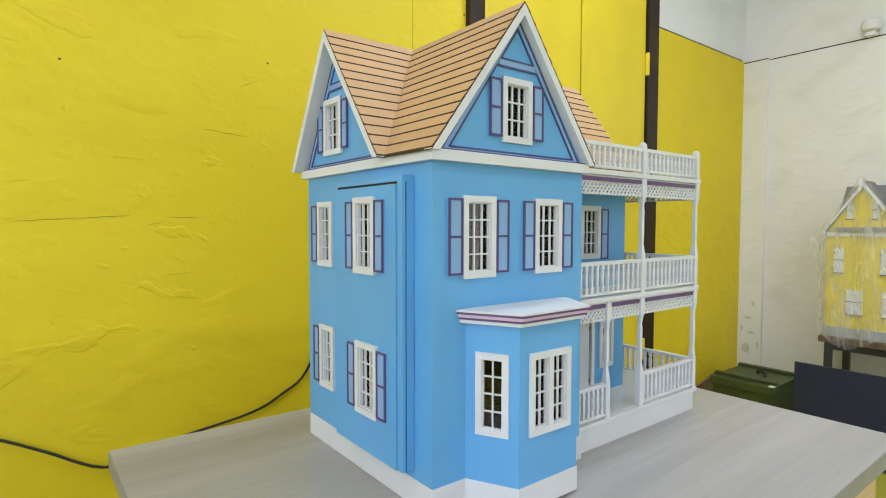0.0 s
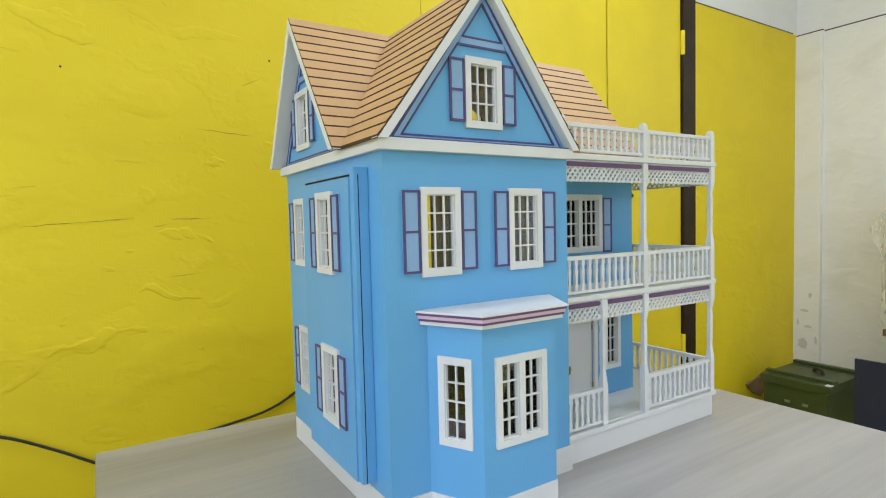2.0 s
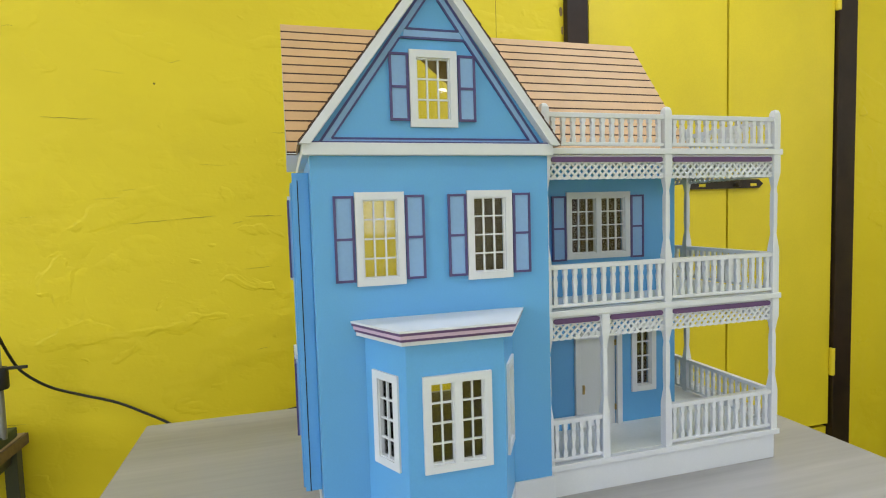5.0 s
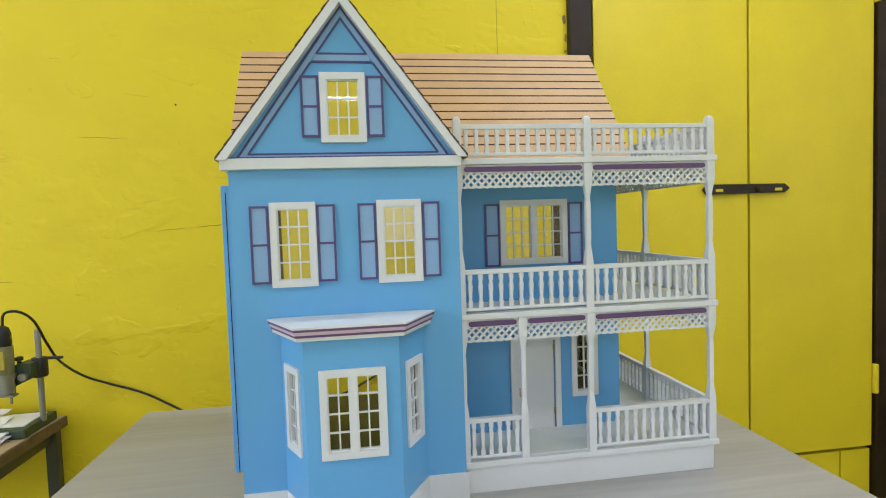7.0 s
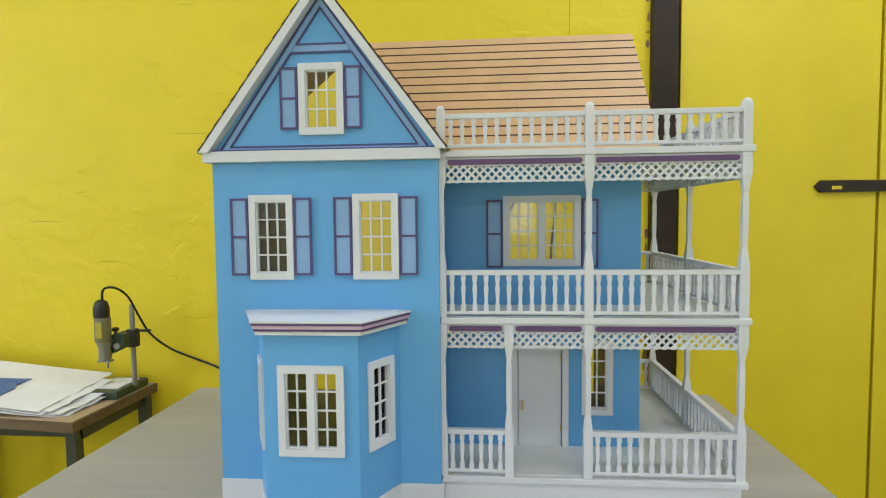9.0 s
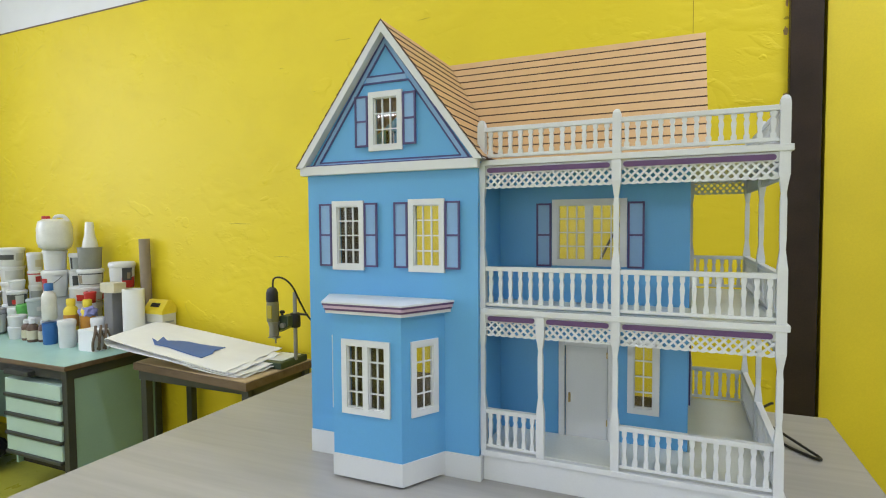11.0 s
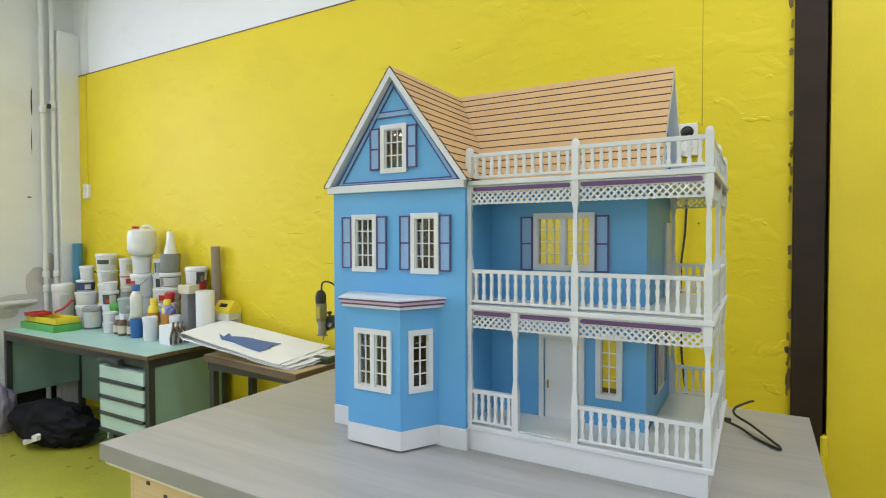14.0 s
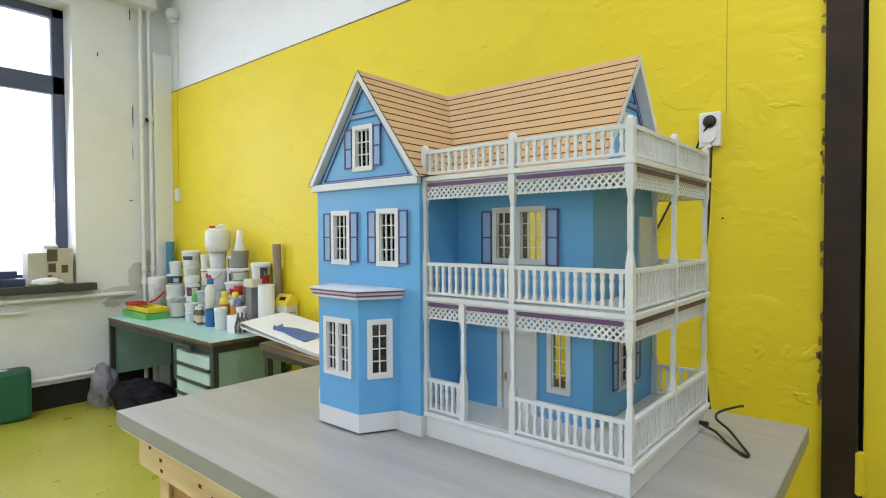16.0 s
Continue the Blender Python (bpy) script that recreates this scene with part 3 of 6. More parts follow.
# walls
part("wall", on(wall_with_holes(mesh(), X0, X1, BASE, ATTIC, TH, [hole(*w) for w in W2] + [(2.62, 3.46, BASE + 0.02, 0.80)]), FRONT), BLUE, house)
part("wall", on(wall_with_holes(mesh(), X1 - TH, X2, BASE, ATTIC, TH, [hole(*PW), hole(*DW), (DOOR[0] + 0.05, DOOR[1] - 0.05, DOOR[2], DOOR[3] - 0.05)]), PORCH), BLUE, house)
part("wall", on(wall_with_holes(mesh(), -YL, -Y0 - TH, BASE, ATTIC, TH, [hole(*w) for w in LW] + [(-3.95, -3.2, -0.2, 1.8)]), LEFT), BLUE, house)
part("wall", on(wall_with_holes(mesh(), Y0 + TH, Y1, BASE, ATTIC, TH, []), (X1, 0, 90)), BLUE, house)
part("wall", on(wall_with_holes(mesh(), Y1 + TH, Y2, BASE, ATTIC, TH, [hole(*RW[0])]), RIGHT), BLUE, house)

# the sliding side panel, with its own windows, proud of the left wall
part("side_panel", on(wall_with_holes(mesh(), -4.125, -3.182, -0.25, 1.838, 0.06, [hole(*w) for w in LWP]), PANEL), BLUE, house, "blue sliding panel standing proud of the side wall")
part("panel_edge", box(mesh(), PANEL_X + 0.012, X0 - 0.002, 3.115, 3.18, -0.25, 1.90, 0.004), BLUE, house)
part("panel_gap", box(mesh(), PANEL_X + 0.042, PANEL_X + 0.048, 3.113, 3.117, -0.25, 1.85), GAP, house)
part("panel_rail", box(mesh(), PANEL_X + 0.02, X0 - 0.002, 3.181, 4.13, 1.858, 1.90, 0.004), BLUE, house)
part("panel_gap", box(mesh(), PANEL_X + 0.024, X0 - 0.002, 3.181, 4.12, 1.8382, 1.8578), GAP, house)

# windows and shutters
for w in W2:
    window_unit(FRONT, *w, 3, 4)
    shutter(FRONT, w[0] - 0.135, w[0] - 0.006, 1.185, 1.735)
    shutter(FRONT, w[1] + 0.006, w[1] + 0.135, 1.185, 1.735)
GW = (2.868, 3.188, 2.172, 2.665)
window_unit(FRONT, *GW, 3, 3)
shutter(FRONT, 2.735, 2.862, 2.21, 2.64)
shutter(FRONT, 3.195, 3.315, 2.21, 2.64)
window_unit(PORCH, *PW, 3, 4, 2)
shutter(PORCH, PW[0] - 0.135, PW[0] - 0.006, 1.18, 1.72)
shutter(PORCH, PW[1] + 0.006, PW[1] + 0.135, 1.18, 1.72)
window_unit(PORCH, *DW, 2, 4)
for place, ws in ((LEFT, LW), (PANEL, LWP)):
    for w in ws:
        window_unit(place, *w, 3, 4)
        shutter(place, w[0] - 0.125, w[0] - 0.006, w[2] + 0.03, w[3] - 0.03)
        if place is PANEL:
            shutter(place, w[1] + 0.006, w[1] + 0.135, w[2] + 0.03, w[3] - 0.03)
window_unit(RIGHT, *RW[0], 3, 4)
shutter(RIGHT, RW[0][0] - 0.135, RW[0][0] - 0.006, -0.02, 0.52)
shutter(RIGHT, RW[0][1] + 0.006, RW[0][1] + 0.135, -0.02, 0.52)
# upper door on the side balcony
part("side_door", on(box(mesh(), 4.55, 4.95, -0.025, 0.0, FL2 + 0.02, 1.66, 0.004), RIGHT), WHITE, house)

# front door with casing
dc = mesh()
for p in ((DOOR[0], DOOR[0] + 0.05, DOOR[2], DOOR[3]), (DOOR[1] - 0.05, DOOR[1], DOOR[2], DOOR[3]), (DOOR[0] + 0.05, DOOR[1] - 0.05, DOOR[3] - 0.05, DOOR[3])):
    box(dc, p[0], p[1], -0.03, 0.0, p[2], p[3], 0.004)
part("door_casing", on(dc, PORCH), WHITE, house)
fd = part("front_door", on(box(mesh(), DOOR[0] + 0.056, DOOR[1] - 0.056, 0.0, 0.04, DOOR[2], DOOR[3] - 0.056, 0.003), PORCH), WHITE, house, "plain white door, closed")
part("handle", on(box(box(mesh(), DOOR[0] + 0.078, DOOR[0] + 0.098, -0.010, 0.002, 0.02, 0.10, 0.003), DOOR[0] + 0.080, DOOR[0] + 0.095, -0.018, -0.008, 0.055, 0.09), PORCH), BRASS, fd, "brass handle plate")
for z in (-0.15, 0.42):
    part("hinge", on(box(mesh(), DOOR[1] - 0.062, DOOR[1] - 0.05, -0.012, 0.0, z, z + 0.05), PORCH), BRASS, fd)

# floors, partitions inside in plywood darkened for shade, open at the back
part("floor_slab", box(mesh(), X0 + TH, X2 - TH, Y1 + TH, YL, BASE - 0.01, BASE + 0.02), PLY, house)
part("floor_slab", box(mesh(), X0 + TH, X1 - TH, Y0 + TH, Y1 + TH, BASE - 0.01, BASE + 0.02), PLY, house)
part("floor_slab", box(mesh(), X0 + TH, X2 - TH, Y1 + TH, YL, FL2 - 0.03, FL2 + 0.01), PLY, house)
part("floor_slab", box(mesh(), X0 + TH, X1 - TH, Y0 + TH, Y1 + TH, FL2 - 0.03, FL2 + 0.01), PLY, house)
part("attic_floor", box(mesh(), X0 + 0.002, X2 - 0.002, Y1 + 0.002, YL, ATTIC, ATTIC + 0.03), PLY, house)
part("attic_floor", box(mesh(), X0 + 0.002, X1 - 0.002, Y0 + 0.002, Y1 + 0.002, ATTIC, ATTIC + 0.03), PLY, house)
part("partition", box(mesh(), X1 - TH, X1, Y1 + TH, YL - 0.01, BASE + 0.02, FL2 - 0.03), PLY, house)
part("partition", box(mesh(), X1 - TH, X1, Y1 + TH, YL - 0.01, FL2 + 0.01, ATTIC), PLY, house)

# dark sheets added inside the rooms, the unlit shade put into their colour
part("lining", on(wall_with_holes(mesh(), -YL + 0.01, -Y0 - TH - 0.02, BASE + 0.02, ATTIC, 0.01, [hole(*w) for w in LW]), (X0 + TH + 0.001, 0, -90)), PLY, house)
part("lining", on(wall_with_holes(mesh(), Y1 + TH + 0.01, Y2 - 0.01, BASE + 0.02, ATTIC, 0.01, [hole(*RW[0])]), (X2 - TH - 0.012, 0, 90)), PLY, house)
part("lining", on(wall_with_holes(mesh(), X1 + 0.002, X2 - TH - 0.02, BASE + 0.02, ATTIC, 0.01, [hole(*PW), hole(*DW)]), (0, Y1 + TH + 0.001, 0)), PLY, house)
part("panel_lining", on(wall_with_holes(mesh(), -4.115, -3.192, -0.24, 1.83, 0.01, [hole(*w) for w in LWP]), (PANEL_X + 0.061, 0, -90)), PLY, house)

# bay
BX0, BX1, BJ0, BJ1, BY = 2.71, 3.34, 2.52, 3.55, 2.535
BWF = (2.805, 3.245, 0.03, 0.632)
part("bay_wall", on(wall_with_holes(mesh(), BX0, BX1, BASE, 0.84, 0.04, [hole(*BWF)]), (0, BY, 0)), BLUE, house)
window_unit((0, BY, 0), *BWF, 2, 4, 2)
la = math.degrees(math.atan2(Y0 - BY, BX0 - BJ0))
ll = math.hypot(Y0 - BY, BX0 - BJ0)
lr, ra = math.hypot(Y0 - BY, BJ1 - BX1), math.degrees(math.atan2(Y0 - BY, BJ1 - BX1))
BWL, BWR = (0.085, ll - 0.075, 0.03, 0.632), (0.085, lr - 0.075, 0.03, 0.632)
part("bay_wall", on(wall_with_holes(mesh(), 0, ll, BASE, 0.84, 0.03, [hole(*BWL)]), (BJ0, Y0, -la)), BLUE, house)
window_unit((BJ0, Y0, -la), *BWL, 2, 4, 1, 0.016)
part("bay_wall", on(wall_with_holes(mesh(), 0, lr, BASE, 0.84, 0.03, [hole(*BWR)]), (BX1, BY, ra)), BLUE, house)
window_unit((BX1, BY, ra), *BWR, 2, 4, 1, 0.016)


def bay_outline(o):
    k = o * 0.62
    return [(BJ0 - o * 1.1, Y0 - 0.002), (BX0 - k, BY - o), (BX1 + k, BY - o), (BJ1 + o * 1.1, Y0 - 0.002)]


cornice = part("bay_cornice", prism(mesh(), bay_outline(0.05), 0.84, 0.865, "z"), WHITE, house)
part("moulding", prism(mesh(), bay_outline(0.058), 0.865, 0.882, "z"), PURPLE, cornice)
part("moulding", prism(mesh(), bay_outline(0.066), 0.882, 0.905, "z"), PINK, cornice)
part("moulding", prism(mesh(), bay_outline(0.075), 0.905, 0.922, "z"), PURPLE, cornice)
rf = mesh()
lo = [rf.verts.new((*p, 0.922)) for p in bay_outline(0.08)]
hi = [rf.verts.new((p[0], p[1], 0.935)) for p in bay_outline(0.08)]
tops = [rf.verts.new((BJ0 + 0.02, Y0 - 0.002, 0.939)), rf.verts.new((BJ1 - 0.02, Y0 - 0.002, 0.939))]
rf.faces.new(lo)
for i in range(3):
    rf.faces.new((lo[i], lo[i + 1], hi[i + 1], hi[i]))
rf.faces.new((hi[0], hi[1], tops[0]))
rf.faces.new((hi[1], hi[2], tops[1], tops[0]))
rf.faces.new((hi[2], hi[3], tops[1]))
rf.faces.new((lo[0], hi[0], tops[0], tops[1], hi[3], lo[3]))
part("bay_roof", rf, WHITE, house)

# white base
base = part("base", box(mesh(), X0 - 0.004, X1 + 0.02, Y0 - 0.012, YL, HB, BASE, 0.005), WHITE, house)
part("base_bay", prism(mesh(), [(p[0], p[1]) for p in bay_outline(0.008)], HB + 0.022, BASE, "z"), WHITE, house)
part("base_porch", box(mesh(), X1 + 0.02, XD - 0.02, YD, Y2, HB, BASE, 0.005), WHITE, house)

# porch decks
DECKS = [(BASE, BASE + 0.045, PORCH_FLOOR), (FL2 - 0.01, FL2 + 0.035, PORCH_FLOOR), (2.005, 2.05, WHITE)]
for z0, z1, m in DECKS:
    d = part("porch_deck", box(mesh(), X1 + 0.004, XD + 0.02, YD - 0.02, Y1 - 0.002, z0, z1, 0.006), WHITE, house)
    part("porch_deck", box(mesh(), X2 + 0.004, XD + 0.02, Y1 - 0.002, Y2 + 0.02, z0, z1, 0.006), WHITE, house)
    if m is not WHITE:
        part("deck_paint", box(mesh(), X1 + 0.01, XD - 0.06, YD + 0.03, Y1 - 0.004, z1, z1 + 0.004), m, d)
        part("deck_paint", box(mesh(), X2 + 0.01, XD - 0.06, Y1 - 0.004, Y2 - 0.03, z1, z1 + 0.004), m, d)
# ceilings over the porches
for z in (FL2 - 0.035, ATTIC - 0.02):
    part("porch_ceiling", box(mesh(), X1 + 0.004, XD - 0.05, YD + 0.05, Y1 - 0.002, z, z + 0.022), WHITE, house)
    part("porch_ceiling", box(mesh(), X2 + 0.004, XD - 0.05, Y1 - 0.002, Y2 - 0.03, z, z + 0.022), WHITE, house)

PY, PX = YD + 0.02, XD - 0.03  # lines of the posts


def post(x, y, z0, z1, rail):
    """A fretted square post: thick foot up to the rail, thin shaft, thick head."""
    rows = [(0.030, z0), (0.030, z0 + rail), (0.016, z0 + rail + 0.13), (0.019, z0 + rail + 0.2), (0.019, z1 - 0.32), (0.015, z1 - 0.27), (0.024, z1 - 0.2), (0.032, z1 - 0.15), (0.032, z1)]
    part("post", sections(mesh(), x, y, rows), WHITE, house)


for x, y in ((X1 + 0.015, PY), (4.88, PY), (PX, PY), (PX, 3.99), (PX, Y2 - 0.02), (X2 + 0.035, Y2 - 0.02)):
    post(x, y, BASE + 0.045, FL2 - 0.01, 0.34)
    post(x, y, FL2 + 0.035, 2.005, 0.36)
    part("rail_post", sections(mesh(), x, y, [(0.030, 2.05), (0.030, 2.31), (0.027, 2.34), (0.018, 2.36), (0.008, 2.366)]), WHITE, house)
post(4.325, PY, BASE + 0.045, FL2 - 0.01, 0.34)

# railings: one baluster shape, flat sawn
bal = {}


def baluster(h, turn):
    """Half widths up a sawn board of height h."""
    side = [(0.017, 0), (0.017, 0.16), (0.010, 0.24), (0.013, 0.45), (0.017, 0.62), (0.010, 0.78), (0.017, 0.86), (0.017, 1)]
    pts = [(-w, f * h) for w, f in side] + [(w, f * h) for w, f in side[::-1]]
    return turned(prism(mesh(), pts, -0.014, 0.014, "y"), 0, 0, turn)


def railing(p, q, z0, z1, count):
    """From p to q along x or y, between floor heights z0 and z1."""
    along_x = p[1] == q[1]
    turn = 0 if along_x else 90
    r = None
    for nm, a, b, half in (("railing", z1 - 0.035, z1, 0.024), ("bottom_rail", z0 + 0.02, z0 + 0.045, 0.018)):
        span = (p[0], q[0], p[1] - half, p[1] + half) if along_x else (p[0] - half, p[0] + half, p[1], q[1])
        bar = part(nm, box(mesh(), *span, a, b, 0.004), WHITE, r or house)
        r = r or bar
    lo, h = z0 + 0.044, z1 - z0 - 0.078
    key = (round(h, 3), turn)
    for k in range(count):
        f = (k + 0.5) / count
        x, y = p[0] + (q[0] - p[0]) * f, p[1] + (q[1] - p[1]) * f
        if key not in bal:
            one = baluster(h, turn)
            bmesh.ops.translate(one, verts=one.verts, vec=(x, y, lo))
            bal[key] = (part("baluster", one, WHITE, r), x, y, lo)
        else:
            ob, x0, y0, l0 = bal[key]
            again(ob, x - x0, y - y0, lo - l0, r)


LEVELS = [(BASE + 0.045, 0.06), (FL2 + 0.035, 1.21), (2.05, 2.305)]
for n, (z0, z1) in enumerate(LEVELS):
    railing((X1 + 0.045, PY), (4.85, PY) if n else (4.295, PY), z0, z1, 12 if n else 6)
    railing((4.91, PY), (PX - 0.03, PY), z0, z1, 13)
    railing((PX, PY + 0.03), (PX, 3.96), z0, z1, 13)
    railing((PX, 4.02), (PX, Y2 - 0.05), z0, z1, 12)
    railing((X2 + 0.065, Y2 - 0.02), (PX - 0.03, Y2 - 0.02), z0, z1, 6)


def fretwork(p, q, z_top):
    """A fascia with a rounded purple bar and a diagonal lattice under it, from p to q."""
    length = math.hypot(q[0] - p[0], q[1] - p[1])
    ang = math.degrees(math.atan2(q[1] - p[1], q[0] - p[0]))
    place = (p[0], p[1], ang)
    f = part("fascia", on(box(mesh(), 0, length, -0.012, 0.012, z_top - 0.062, z_top), place), WHITE, house)
    r, zc = 0.019, z_top - 0.034
    pts = [(0.035 + r * math.cos(a), zc + r * math.sin(a)) for a in [math.pi / 2 + math.pi * k / 8 for k in range(9)]]
    pts += [(length - 0.035 + r * math.cos(a), zc + r * math.sin(a)) for a in [-math.pi / 2 + math.pi * k / 8 for k in range(9)]]
    part("purple_bar", on(prism(mesh(), pts, -0.024, -0.010, "y"), place), PURPLE, f, "rounded purple bar")
    lat, hgt, w = mesh(), 0.112, 0.0105
    zb, zt = z_top - 0.062 - hgt, z_top - 0.062
    n = max(2, round(length / 0.058))
    step = length / n
    for k in range(-2, n + 1):
        for s in (0, 1):
            a0 = k * step + 0.3 * step
            a1 = a0 + 2 * step * 0.95
            if s:
                a0, a1 = a1, a0
            t0, t1 = 0.0, 1.0
            lo_a, hi_a = min(a0, a1), max(a0, a1)
            if hi_a < 0 or lo_a > length:
                continue
            d = a1 - a0
            ts = sorted(((0 - a0) / d, (length - a0) / d))
            t0, t1 = max(t0, ts[0]), min(t1, ts[1])
            if t1 - t0 < 0.05:
                continue
            q0, q1 = (a0 + d * t0, zb + hgt * t0), (a0 + d * t1, zb + hgt * t1)
            prism(lat, [(q0[0] - w, q0[1]), (q0[0] + w, q0[1]), (q1[0] + w, q1[1]), (q1[0] - w, q1[1])], -0.008 + 0.003 * s, 0.006 + 0.003 * s, "y")
    # scalloped lower edge
    for k in range(n):
        c = (k + 0.5) * step
        pts = [(c - step / 2, zb + 0.012), (c + step / 2, zb + 0.012)] + [(c + step / 2 * math.cos(a), zb + 0.008 - 0.012 * math.sin(a)) for a in [math.pi * j / 5 for j in range(6)]]
        prism(lat, pts, -0.009, 0.0075, "y")
    part("lattice", on(lat, place), WHITE, f)


for z in (FL2 - 0.012, 2.003):
    if z < 1:
        fretwork((X1 + 0.045, PY), (4.295, PY), z)
        fretwork((4.355, PY), (4.85, PY), z)
    else:
        fretwork((X1 + 0.045, PY), (4.85, PY), z)
    fretwork((4.91, PY), (PX - 0.03, PY), z)
    fretwork((PX, PY + 0.03), (PX, 3.96), z)
    fretwork((PX, 4.02), (PX, Y2 - 0.05), z)
    fretwork((PX - 0.03, Y2 - 0.02), (X2 + 0.065, Y2 - 0.02), z)

# white band under the eaves
for b in ((X0 - 0.045, X1 + 0.02, Y0 - 0.055, Y0 + 0.002), (X0 - 0.045, X0 + 0.002, Y0 + 0.002, YL + 0.06)):
    part("eaves_band", box(mesh(), *b, ATTIC - 0.012, EZ + 0.005, 0.004), WHITE, house)
    part("eaves_shadow_line", box(mesh(), b[0] + 0.008, b[1] - 0.008, b[2] + 0.008, b[3] - 0.004, EZ + 0.005, EZ + 0.014), NAVY, house)


def gable(place, c, half, z0, z1, win, back=None, back_side=-1):
    """A gable wall that faces -y at the place, centre c, with a window opening and painted trim."""
    def edge(z, s=1):
        return (back if back and s == back_side else half) * (z1 - z) / (z1 - z0)
    g = mesh()
    h = hole(*win) if win else (c - 0.01, c + 0.01, z0 + 0.3, z0 + 0.31)
    prism(g, [(c - edge(z0, -1), z0), (c + edge(z0), z0), (c + edge(h[2]), h[2]), (c - edge(h[2], -1), h[2])], 0, TH, "y")
    prism(g, [(c - edge(h[2], -1), h[2]), (h[0], h[2]), (h[0], h[3]), (c - edge(h[3], -1), h[3])], 0, TH, "y")
    prism(g, [(h[1], h[2]), (c + edge(h[2]), h[2]), (c + edge(h[3]), h[3]), (h[1], h[3])], 0, TH, "y")
    prism(g, [(c - edge(h[3], -1), h[3]), (c + edge(h[3]), h[3]), (c, z1)], 0, TH, "y")
    wall = part("gable_wall", on(g, place), BLUE, house)
    slope = math.hypot(half, z1 - z0)
    px, pz = half / slope, (z1 - z0) / slope

    def rake_strip(s, inset, w, zlo, zhi=None):
        """A strip along a rake: inset from the slope, wide w, from a height up to another, or to the mitre at the top."""
        def at(off, z):
            return c + s * (edge(z, s) - off / pz)

        def top(off):
            return z1 - off / pz / edge(z0, s) * (z1 - z0)
        o, n = inset, inset + w
        if zhi:
            return [(at(o, zlo), zlo), (at(n, zlo), zlo), (at(n, zhi), zhi), (at(o, zhi), zhi)]
        return [(at(o, zlo), zlo), (at(n, zlo), zlo), (c, top(n)), (c, top(o))]

    zl, zm = z0 + 0.018, z0 + (z1 - z0) * 0.625
    for s in (-1, 1):
        part("trim", on(prism(mesh(), rake_strip(s, 0.038, 0.016, zl), -0.010, 0.0, "y"), place), NAVY, wall)
        part("trim", on(prism(mesh(), rake_strip(s, 0.054, 0.032, zl + 0.012), -0.007, 0.0, "y"), place), LILAC, wall)
        part("trim", on(prism(mesh(), rake_strip(s, 0.086, 0.013, zl + 0.05, zm - 0.026), -0.010, 0.0, "y"), place), NAVY, wall)
        part("trim", on(prism(mesh(), rake_strip(s, 0.086, 0.013, zm + 0.032), -0.010, 0.0, "y"), place), NAVY, wall)
    for zz, w, off, m, d in ((zl, 0.014, 0.046, NAVY, 0.0105), (zl + 0.014, 0.028, 0.061, LILAC, 0.0075), (zl + 0.042, 0.013, 0.088, NAVY, 0.0105), (zm - 0.032, 0.015, 0.09, NAVY, 0.0105), (zm - 0.017, 0.042, 0.083, LILAC, 0.0075), (zm + 0.025, 0.014, 0.09, NAVY, 0.0105)):
        part("trim", on(box(mesh(), c - edge(zz + w, -1) + off / pz, c + edge(zz + w) - off / pz, -d, 0.0, zz, zz + w), place), m, wall)


gable(FRONT, GX, 0.83, ATTIC + 0.03, RIDGE - 0.03, GW)
gable(LEFT, -GY, 0.86, ATTIC + 0.03, RIDGE - 0.03, (-4.55, -4.21, 2.17, 2.67), 0.69, -1)
window_unit(LEFT, -4.55, -4.21, 2.17, 2.67, 3, 3)
shutter(LEFT, -4.67, -4.556, 2.21, 2.63)
shutter(LEFT, -4.204, -4.09, 2.21, 2.63)
gable(RIGHT, GY, 0.86, ATTIC + 0.03, RIDGE - 0.03, (4.13, 4.47, 2.17, 2.67))
window_unit(RIGHT, 4.13, 4.47, 2.17, 2.67, 3, 3)

# rake boards, white, on the three gables
def rakes(place, c, halves, front):
    for s, half in zip((-1, 1), halves):
        w = 0.062
        slope = math.hypot(half, RIDGE - EZ)
        pz = (RIDGE - EZ) / slope
        bx = half + 0.005
        pts = [(c + s * bx, EZ - 0.005), (c + s * (bx - w / pz), EZ - 0.005), (c, RIDGE - w / (half / slope)), (c, RIDGE + 0.002)]
        part("rake_board", on(prism(mesh(), pts, -front, 0.0, "y"), place), WHITE, house)


rakes(FRONT, GX, (GX - EX0, GX - EX0), Y0 - RY0)
rakes(LEFT, -GY, (0.725, GY - EYF), X0 - RX0)
rakes(RIGHT, GY, (GY - EYF, GY - EYF), RX1 - X2)

# roof: lapped courses on each slope, cut on the valleys
ROWS_N = 14
STEP = (RIDGE - EZ) / ROWS_N
RUN_M, RUN_F = (GY - EYF) / (RIDGE - EZ), (GX - EX0) / (RIDGE - EZ)



